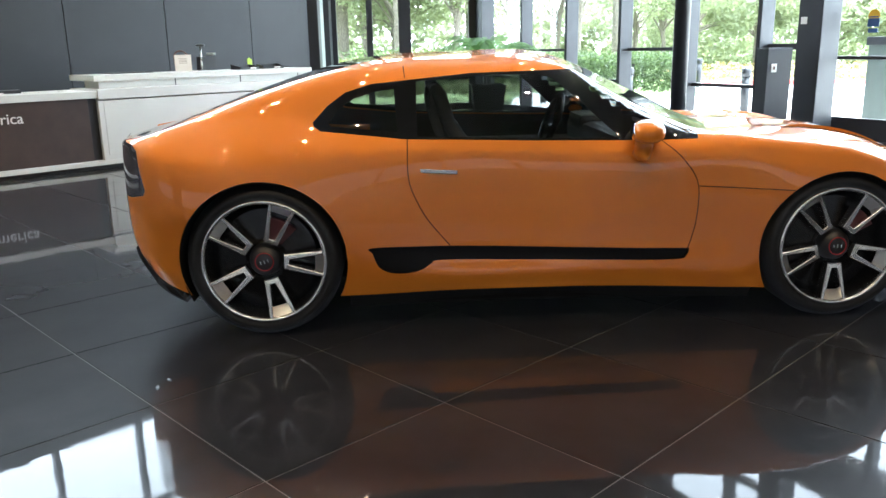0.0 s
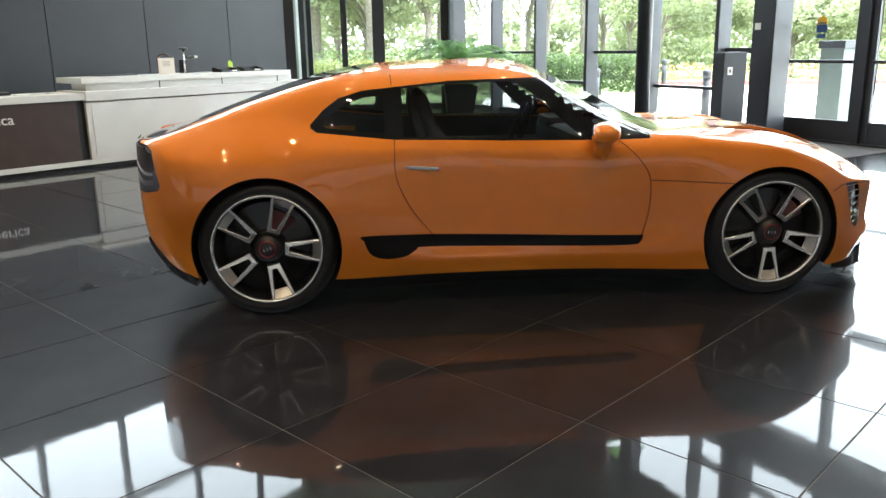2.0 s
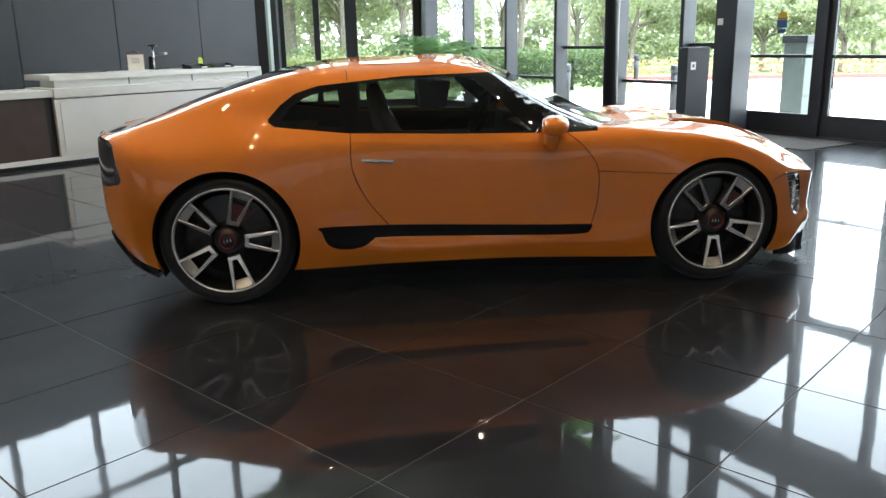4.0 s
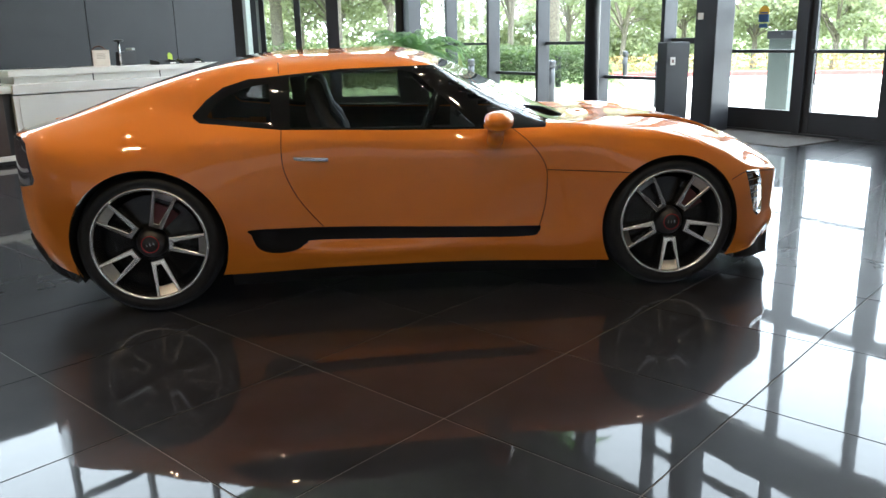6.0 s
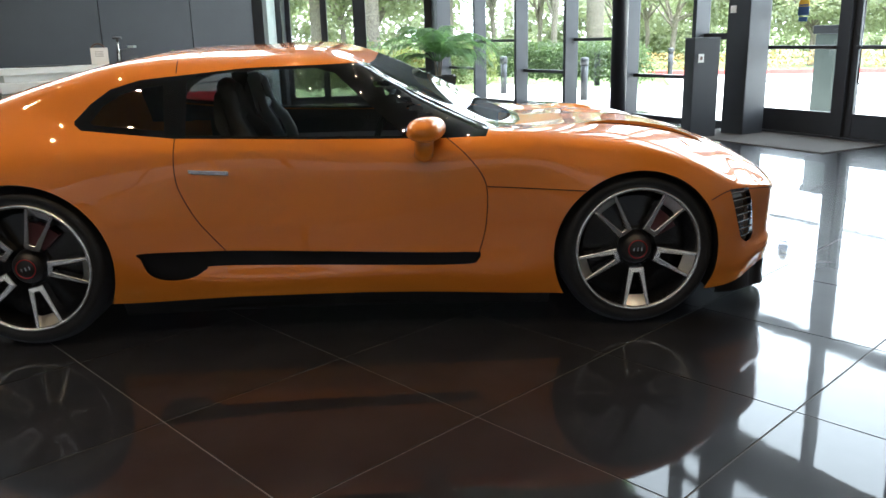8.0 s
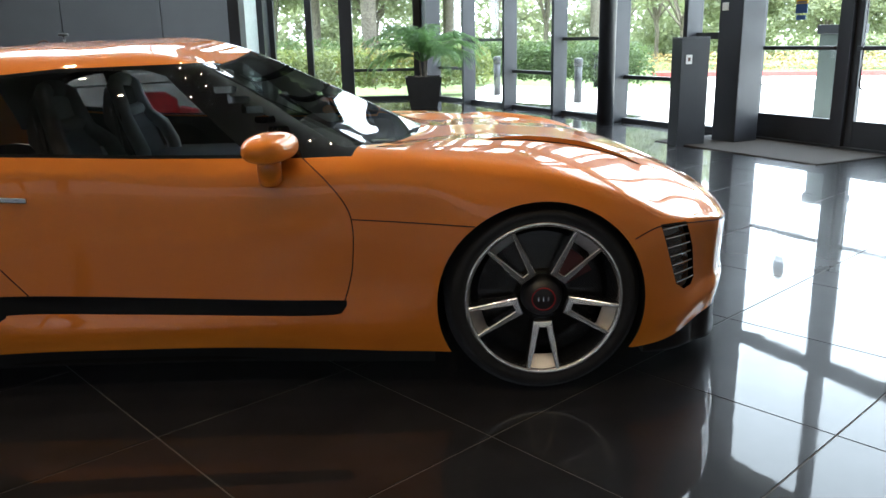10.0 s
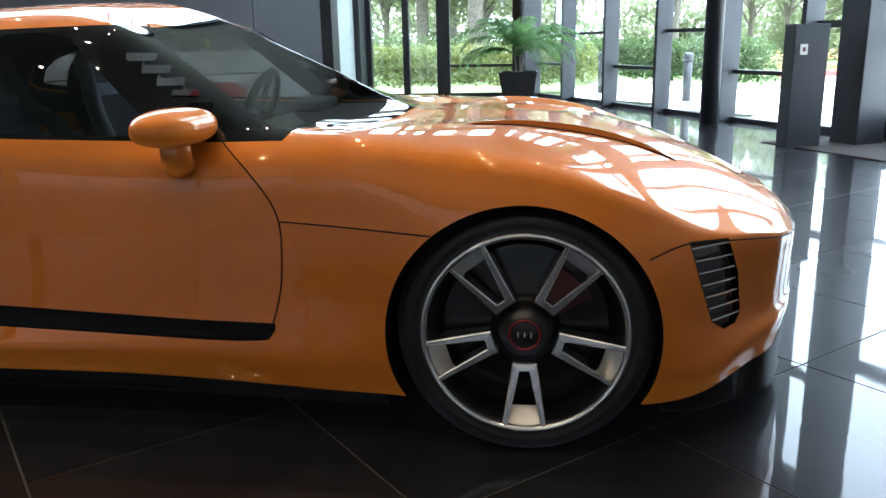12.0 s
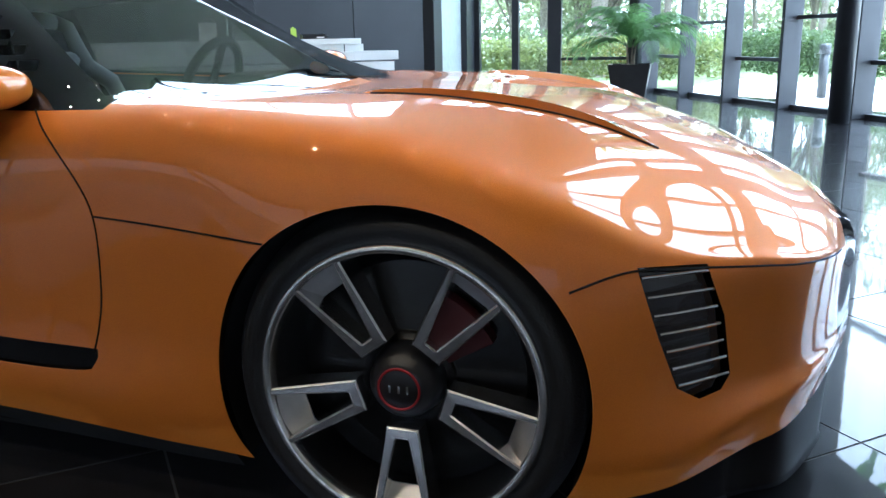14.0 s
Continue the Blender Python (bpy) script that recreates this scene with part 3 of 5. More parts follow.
BELT = [(0.27, 0.925), (0.65, 0.882), (0.93, 0.872), (1.22, 0.862), (1.58, 0.850)]
REGIONS = [   # name, plane, lowest and highest section parameter, outline
    ("arch_r", "xz", 0.0, 4.6, circle_loop(REAR_ARCH)),
    ("arch_f", "xz", 0.0, 4.6, circle_loop(FRONT_ARCH)),
    ("quarter_window", "xz", 3.8, 6.9, straight_loop([(0.305, 0.945), (0.35, 1.005), (0.42, 1.05), (0.51, 1.078), (0.60, 1.088), (0.61, 0.905), (0.45, 0.92), (0.32, 0.935)])),
    ("side_window", "xz", 3.8, 6.9, straight_loop([(0.70, 1.118), (0.95, 1.138), (1.25, 1.142), (1.33, 1.12), (1.62, 0.856), (1.22, 0.864), (0.93, 0.874), (0.70, 0.882)])),
    ("windscreen", "xy", 4.9, 8.0, straight_loop([(1.50, -0.01), (1.49, 0.25), (1.47, 0.42), (1.50, 0.50), (1.587, 0.548), (1.75, 0.625), (1.85, 0.675), (1.94, 0.735), (1.99, 0.715), (2.06, 0.62), (2.13, 0.46), (2.19, 0.25), (2.21, -0.01)])),
    *[("pillar_light", "xz", 4.0, 7.4, straight_loop([(1.492 + 0.047 * k, 1.080 - 0.034 * k), (1.560 + 0.047 * k, 1.079 - 0.034 * k), (1.566 + 0.047 * k, 1.057 - 0.034 * k), (1.498 + 0.047 * k, 1.058 - 0.034 * k)], 0.004)) for k in range(5)],
    ("pillar", "xz", 3.8, 7.2, straight_loop([(0.23, 0.945), (0.30, 1.02), (0.38, 1.077), (0.50, 1.112), (0.95, 1.15), (1.30, 1.157), (1.42, 1.16), (1.50, 1.15), (1.62, 1.10), (1.75, 1.04), (1.90, 0.95), (1.99, 0.875), (1.97, 0.845), (1.80, 0.842), (1.62, 0.845), (1.22, 0.853), (0.93, 0.863), (0.65, 0.872), (0.27, 0.915)])),
    ("hatch", "xy", 5.0, 8.0, straight_loop([(-0.71, -0.01), (-0.70, 0.30), (-0.66, 0.50), (-0.58, 0.60), (-0.30, 0.575), (0.0, 0.565), (0.30, 0.52), (0.48, 0.44), (0.55, 0.25), (0.57, -0.01)])),
    ("skirt_trim", "xz", 0.0, 3.2, curve_loop([(0.48, 0.398), (0.485, 0.37), (0.51, 0.31), (0.56, 0.28), (0.63, 0.274), (0.70, 0.286), (0.75, 0.315), (0.80, 0.327), (1.2, 0.316), (1.6, 0.305), (1.88, 0.300), (1.925, 0.318), (1.935, 0.345), (1.90, 0.352), (1.5, 0.365), (1.0, 0.385), (0.7, 0.395)], 8)),
    ("vent", "xz", 0.4, 4.9, straight_loop([(3.035, 0.586), (3.150, 0.578), (3.185, 0.48), (3.203, 0.36), (3.188, 0.335), (3.15, 0.330), (3.11, 0.36), (3.075, 0.46)])),
    ("nose_grille", "xz", 0.0, 8.0, straight_loop([(3.462, 0.60), (3.452, 0.52), (3.447, 0.46), (3.447, 0.36), (3.455, 0.30), (3.53, 0.28), (3.53, 0.60)], 0.004)),
    ("tail_lamp", "xz", 1.6, 5.5, straight_loop([(-0.76, 0.875), (-0.66, 0.882), (-0.575, 0.872), (-0.545, 0.845), (-0.535, 0.80), (-0.503, 0.68), (-0.515, 0.655), (-0.60, 0.632), (-0.76, 0.620)])),
]


def inside(points, loop):
    """Which of the points lie in the polygon."""
    px, py = points[:, 0], points[:, 1]
    res = np.zeros(len(points), bool)
    lp = np.asarray(loop)
    for (ax, ay), (bx, by) in zip(lp, np.roll(lp, -1, 0)):
        c = ((ay > py) != (by > py))
        with np.errstate(divide="ignore", invalid="ignore"):
            xx = (bx - ax) * (py - ay) / (by - ay) + ax
        res ^= c & (px < xx)
    return res


def build_shell():
    """The body's right half as a fine lofted net, cut into its panels along their outlines; returns nets by panel."""
    u = np.linspace(0, 1, 330)
    dense = np.concatenate([np.linspace(-0.75, -0.5, 40, endpoint=False), np.linspace(-0.5, 3.0, 290, endpoint=False), np.linspace(3.0, 3.5, 70)])
    srow = np.concatenate([np.linspace(0, 5, 80, endpoint=False), np.linspace(5, 8, 56)])
    cy, cz = section(dense)
    Y = np.stack([along(cy[:, i], srow) for i in range(len(dense))])
    Z = np.stack([along(cz[:, i], srow) for i in range(len(dense))])
    X = np.repeat(dense[:, None], len(srow), 1)
    S = np.repeat(srow[None], len(dense), 0)
    nx, ns = X.shape
    P = np.stack([X, Y, Z], -1)
    fc = lambda A: (A[:-1, :-1] + A[1:, :-1] + A[:-1, 1:] + A[1:, 1:]) / 4
    C, SC = fc(P.transpose(2, 0, 1).reshape(3, nx, ns)[0]), fc(S)
    CY, CZ = fc(Y), fc(Z)
    cls = -np.ones((nx - 1, ns - 1), int)
    for k, (name, plane, lo, hi, loop) in enumerate(REGIONS):
        second = CZ if plane == "xz" else CY
        hit = inside(np.stack([C.ravel(), second.ravel()], 1), loop).reshape(C.shape) & (SC >= lo) & (SC <= hi) & (cls < 0)
        cls[hit] = k
    # pull border points onto the outlines
    pad = np.full((nx + 1, ns + 1), -9)
    pad[1:-1, 1:-1] = cls
    q = np.stack([pad[:-1, :-1], pad[1:, :-1], pad[:-1, 1:], pad[1:, 1:]], -1)
    for k, (name, plane, lo, hi, loop) in enumerate(REGIONS):
        own = (q == k).any(-1) & ((q != k) & (q != -9)).any(-1)
        own &= ~((q >= 0) & (q < k)).any(-1)
        lp = np.asarray(loop)
        for i, j in zip(*np.nonzero(own)):
            if plane == "xy" and Y[i, j] < 0.004:
                continue
            b = np.array([P[i, j, 0], P[i, j, 2] if plane == "xz" else P[i, j, 1]])
            d2 = ((lp - b) ** 2).sum(1)
            n = int(d2.argmin())
            if d2[n] > 0.035**2:
                continue
            x2, v2 = lp[n]
            if plane == "xz":
                P[i, j] = (x2, side_y(x2, v2, min(8, hi + 0.3)), v2)
            else:
                P[i, j] = (x2, v2, top_z(x2, v2))
    nets = {}
    for k in range(-1, len(REGIONS)):
        nm = "body" if k < 0 else REGIONS[k][0]
        ii, jj = np.nonzero(cls == k)
        old = nets.get(nm)
        nets[nm] = np.stack([ii * ns + jj, (ii + 1) * ns + jj, (ii + 1) * ns + jj + 1, ii * ns + jj + 1], 1)
        if old is not None:
            nets[nm] = np.concatenate([old, nets[nm]])
    return P.reshape(-1, 3), nets


SHELL, NETS = build_shell()


def shell_part(name, nets, material, parent, sides=(-1, 1), label="", push=0.0, solid=0.0):
    """Panels of the body as one mesh; sides -1 is the right-hand side of the car, which faces -y."""
    faces = np.concatenate([NETS[n] for n in nets])
    used, inv = np.unique(faces, return_inverse=True)
    inv = inv.reshape(faces.shape)
    verts, polys = [], []
    for sd in sides:
        v = SHELL[used] * np.array([1, sd, 1])
        base = len(verts)
        verts += v.tolist()
        polys += [[base + i for i in (fc if sd < 0 else fc[::-1])] for fc in inv.tolist()]
    me = bpy.data.meshes.new(name)
    me.from_pydata(verts, [], polys)
    bm = bmesh.new()
    bm.from_mesh(me)
    bpy.data.meshes.remove(me)
    bmesh.ops.remove_doubles(bm, verts=bm.verts, dist=0.0004)
    bmesh.ops.dissolve_degenerate(bm, edges=bm.edges, dist=0.0002)
    bm.normal_update()
    if sum(fc.normal.y * fc.calc_center_median().y + fc.normal.z * (fc.calc_center_median().z - 0.6) for fc in bm.faces) < 0:
        bmesh.ops.reverse_faces(bm, faces=bm.faces)
    if name in ("body", "nose_grille"):
        for end in (-0.75, 3.5):
            es = [e for e in bm.edges if e.is_boundary and all(abs(v.co.x - end) < 1e-4 for v in e.verts)]
            if es:
                bmesh.ops.holes_fill(bm, edges=es)
    if push:
        bm.normal_update()
        for v in bm.verts:
            v.co += v.normal * push
    if solid:
        bm.normal_update()
        bmesh.ops.solidify(bm, geom=bm.faces[:], thickness=solid)
    ob = part(name, bm, material, parent, label, smooth=True)
    return ob


car = tagged(new("sports_car"), "low glossy orange two-door sports coupe on large alloy wheels", "car")
shell_part("body", ["body"], M_PAINT, car)
shell_part("quarter_window", ["quarter_window"], M_CARGLASS, car, (-1,), "dark tinted quarter window")
shell_part("quarter_window", ["quarter_window"], M_CARGLASS, car, (1,), "dark tinted quarter window")
shell_part("side_window", ["side_window"], M_CARGLASS, car, (-1,), "tinted door window")
shell_part("side_window", ["side_window"], M_CARGLASS, car, (1,), "tinted door window")
shell_part("windscreen", ["windscreen"], M_SCREEN, car, label="raked wraparound windscreen")
shell_part("pillar", ["pillar"], M_GLOSSBLACK, car, (-1,), "gloss black window surround and pillar")
shell_part("pillar", ["pillar"], M_GLOSSBLACK, car, (1,), "gloss black window surround and pillar")
for sd in (-1, 1):
    shell_part("pillar_light", ["pillar_light"], M_HOLE, car, (sd,), "row of small dark windows in the pillar")
shell_part("rear_hatch", ["hatch"], M_GLOSSBLACK, car, label="gloss black rear hatch glass")
nose = shell_part("nose_grille", ["nose_grille"], M_GLOSSBLACK, car, label="gloss black nose grille with a chrome ring")
badge = lathe([(0.050 + 0.007 * math.cos(a), 0.007 * math.sin(a)) for a in np.linspace(0, 2 * math.pi, 8, endpoint=False)], 36, "Z", close=True)
part("badge_ring", move(badge, Matrix.Translation((3.503, 0, 0.40)) @ Matrix.Rotation(math.pi / 2, 4, "Y") @ Matrix.Diagonal((0.7, 1.2, 1, 1))), M_CHROME, car, "chrome ring of the nose badge", smooth=True)
for sd in (-1, 1):
    shell_part("side_trim", ["skirt_trim"], M_TRIM, car, (sd,), "black side blade with air scoop", push=-0.016)
    shell_part("tail_lamp", ["tail_lamp"], M_LAMP, car, (sd,), "smoked dark tail lamp")
    shell_part("air_vent", ["vent"], M_LAMP, car, (sd,), "dark glossy front corner vent", push=-0.022)
# dark lining inside the roof and pillars
def lining():
    fc = NETS["body"]
    c = SHELL[fc].mean(1)
    keep = fc[(c[:, 0] > 0.05) & (c[:, 0] < 2.3) & (c[:, 2] > 0.40) & ~((c[:, 2] < 0.80) & ((c[:, 0] < 0.42) | (c[:, 0] > 2.2)))]
    NETS["lining"] = np.concatenate([keep, NETS["hatch"]])


lining()
shell_part("headlining", ["lining"], M_CABIN, car, label="black roof lining", push=-0.012)
for ob in car.children:
    if ob.name.split(".")[0] in ("side_window", "quarter_window", "windscreen", "pillar_light"):
        ob.visible_shadow = False


# wheels
def build_wheel(tr, rim, width):
    """A wheel centred on its hub, outer face towards -y."""
    wheel = new("wheel")
    o = -0.0
    tyre = lathe([(rim + 0.004, 0.0), (rim + 0.018, -0.012), (rim + 0.045, -0.010), (tr - 0.020, 0.006), (tr - 0.006, 0.022), (tr, 0.045), (tr, width - 0.05), (tr - 0.02, width - 0.01), (rim, width)], 96, "Y")
    part("tyre", tyre, M_RUBBER, wheel, "low-profile black tyre", smooth=True)
    ring = lathe([(rim + 0.006, 0.004), (rim + 0.004, -0.012), (rim - 0.003, -0.015), (rim - 0.011, -0.012), (rim - 0.013, 0.004), (rim - 0.015, 0.012)], 96, "Y")
    part("rim", ring, M_ALLOY, wheel, "polished alloy rim", smooth=True)
    part("rim_well", lathe([(rim - 0.0145, 0.010), (rim - 0.022, 0.06), (rim - 0.03, width - 0.03)], 72, "Y"), M_DISH, wheel, "black inner rim well", smooth=True)
    part("barrel", lathe([(0.001, 0.06), (0.09, 0.06)] + [(0.09 + 0.011 * k + e, 0.062 + 0.002 * k + (0.008 if e else 0.0)) for k in range(13) for e in (0.0, 0.0045)] + [(rim - 0.02, 0.12)], 72, "Y"), M_DISH, wheel, "black ribbed inner wheel dish", smooth=True)
    cal = prism([(0.10 * math.cos(a), 0.10 * math.sin(a)) for a in np.linspace(0.5, 1.1, 8)] + [(0.195 * math.cos(a), 0.195 * math.sin(a)) for a in np.linspace(1.1, 0.5, 8)], 0.035)
    part("brake_caliper", move(cal, Matrix.Translation((0, 0.030, 0))), M_CALIPER, wheel, "dark red brake caliper")
    # five U-shaped spokes
    for i in range(5):
        a0 = -math.pi / 2 + 2 * math.pi * i / 5
        rin, rout, hin, hout = 0.084, rim - 0.008, 0.032, 0.060
        tin, tout = 0.020, 0.013
        face = [(rin, -hin), (rout, -hout), (rout, -hout + tout), (rin + 0.022, -hin + tin), (rin + 0.022, hin - tin), (rout, hout - tout), (rout, hout), (rin, hin)]
        bm = bmesh.new()
        front, back = [], []
        for r, h in face:
            depth = -0.013 + 0.020 * max(0, 1 - (r - rin) / (rout - rin)) ** 1.5
            front.append(bm.verts.new((r, depth, h)))
            back.append(bm.verts.new((r * 0.985 + 0.002, 0.055, h * 1.0)))
        for q in ((0, 1, 2, 3), (4, 5, 6, 7), (0, 3, 4, 7)):
            bm.faces.new([front[k] for k in q])
            bm.faces.new([back[k] for k in q[::-1]])
        for k in range(8):
            bm.faces.new((front[k], back[k], back[(k + 1) % 8], front[(k + 1) % 8]))
        bmesh.ops.recalc_face_normals(bm, faces=bm.faces)
        bmesh.ops.bevel(bm, geom=[e for e in bm.edges if all(v.co.y < 0.02 for v in e.verts)], offset=0.003, segments=1, affect="EDGES")
        move(bm, Matrix.Rotation(-a0, 4, "Y"))
        spoke = part("spoke", bm, M_ALLOY, wheel, "polished U-shaped spoke")
        bm = bmesh.new()
        end = [(rout - 0.045, 0.040, hout - 0.016), (rout, -0.006, hout - 0.008), (rout, -0.006, -hout + 0.008), (rout - 0.045, 0.040, -hout + 0.016)]
        a = [bm.verts.new(p) for p in end]
        b = [bm.verts.new((p[0] + 0.006, p[1] + 0.012, p[2])) for p in end]
        bm.faces.new(a)
        bm.faces.new(b[::-1])
        for k in range(4):
            bm.faces.new((a[k], b[k], b[(k + 1) % 4], a[(k + 1) % 4]))
        bmesh.ops.recalc_face_normals(bm, faces=bm.faces)
        part("spoke_end", move(bm, Matrix.Rotation(-a0, 4, "Y")), M_GREYALLOY, wheel, "sloping alloy facet at the rim")
    hub = lathe([(0.001, -0.002), (0.044, -0.002), (0.048, 0.002), (0.058, 0.010), (0.068, 0.025), (0.075, 0.06)], 64, "Y")
    part("hub", hub, M_BLACKPLASTIC, wheel, "black hub cap", smooth=True)
    ring = lathe([(0.0375, -0.001), (0.038, -0.0045), (0.0415, -0.0045), (0.0425, -0.001)], 64, "Y")
    part("ring", ring, M_REDRING, wheel, "red ring round the hub cap", smooth=True)
    for x in (-0.017, 0.0, 0.017):
        part("badge_bar", box(0.0045, 0.002, 0.015, at=(x, -0.003, -0.0075)), M_STEEL, wheel)
    return wheel


wheel = build_wheel(0.345, 0.272, 0.235)
wheel.parent = car
wheel["label"] = "front alloy wheel with five U-shaped spokes and red hub ring"
wheel.matrix_basis = Matrix.Translation((2.62, -0.875, 0.345))
for x, y, z, sc, flip, turn in ((0.0, -0.875, 0.35, 1.014, False, -15), (2.62, 0.875, 0.345, 1.0, True, 0), (0.0, 0.875, 0.35, 1.014, True, 10)):
    m = Matrix.Translation((x, y, z)) @ (Matrix.Rotation(math.pi, 4, "Z") if flip else Matrix.Identity(4)) @ Matrix.Diagonal((sc, 1, sc, 1)) @ Matrix.Rotation(radians(turn), 4, "Y")
    w = copy_thing(wheel, m)
    w.matrix_basis = m

# wheel houses and underbody
for cx, cz, r in (REAR_ARCH, FRONT_ARCH):
    for sd in (-1, 1):
        arc = lathe([(r + 0.004, 0.0), (r + 0.004, 0.34), (0.02, 0.345)], 64, "Y")
        bmesh.ops.delete(arc, geom=[v for v in arc.verts if v.co.z < -0.20], context="VERTS")
        m = Matrix.Translation((cx, -0.86, cz)) if sd < 0 else Matrix.Translation((cx, 0.86, cz)) @ Matrix.Rotation(math.pi, 4, "Z")
        part("wheel_house", move(arc, m), M_SATINBLACK, car, smooth=True)
under = bmesh.new()
box(1.84, 1.56, 0.14, at=(1.30, 0, 0.115), bm=under)
box(0.62, 1.0, 0.2, at=(0.0, 0, 0.16), bm=under)
box(0.72, 1.0, 0.2, at=(2.62, 0, 0.15), bm=under)
box(0.18, 1.06, 0.30, at=(3.17, 0, 0.21), bm=under)
part("underbody", under, M_SATINBLACK, car, "black underbody")


# front splitter and rear valance
def plan_half(x, s=1.0):
    y, _ = car_point(x, s)
    return float(y[0])


def sill_z(x):
    return float(car_point(x, 0.0)[1][0])


def skirt_strip(name, x0, x1, zt, zb, out, material, label):
    bm = bmesh.new()
    xs = np.linspace(x0, x1, 40)
    ring = [(x, -plan_half(x, 0.0)) for x in xs] + [(x, plan_half(x, 0.0)) for x in xs[::-1]]
    c = sum(p[0] for p in ring) / len(ring)
    up = [bm.verts.new((x, y * 0.985, zt(x))) for x, y in ring]
    lo = [bm.verts.new((x + (out if x > c else -out) * 0.5, y * (1 + out * 0.3), zb(x))) for x, y in ring]
    lo2 = [bm.verts.new((x, y, zb(x) - 0.012)) for x, y in ring]
    for a, b in ((up, lo), (lo, lo2)):
        for i in range(len(ring) - 1):
            bm.faces.new((a[i], a[i + 1], b[i + 1], b[i]))
    bm.faces.new(lo2)
    bmesh.ops.recalc_face_normals(bm, faces=bm.faces)
    return part(name, bm, material, car, label, smooth=True)


skirt_strip("front_splitter", 2.98, 3.44, lambda x: 0.165 + 0.14 * max(0, x - 3.05), lambda x: 0.138 - 0.15 * (x - 2.98), -0.012, M_TRIM, "satin black front splitter")
skirt_strip("rear_valance", -0.66, -0.37, lambda x: sill_z(x) + 0.012, lambda x: max(0.15, sill_z(x) - 0.035), -0.03, M_GLOSSBLACK, "black rear valance")
for sd in (-1, 1):
    bm = bmesh.new()
    xs = np.linspace(0.37, 2.24, 30)
    up = [bm.verts.new((x, sd * (plan_half(x, 0.0) - 0.01), float(car_point(x, 0.0)[1][0]) + 0.004)) for x in xs]
    lo = [bm.verts.new((x, sd * (plan_half(x, 0.0) - 0.05), 0.10)) for x in xs]
    for i in range(len(xs) - 1):
        bm.faces.new((up[i], up[i + 1], lo[i + 1], lo[i]))
    part("sill_strip", bm, M_SATINBLACK, car, "black strip under the door sill")


# panel gaps, laid as thin dark grooves
def seam(points, sd, name="panel_gap", r=0.0022, plane="xz", n=10):
    pts = curve_loop(points, n, closed=False)
    path = []
    for a, b in pts:
        if plane == "xz":
            path.append((a, sd * (side_y(a, b, 7.5) - 0.0002), b))
        else:
            path.append((a, sd * b, top_z(a, b) - 0.0002))
    part(name, tube(path, r, 6), M_SATINBLACK, car)


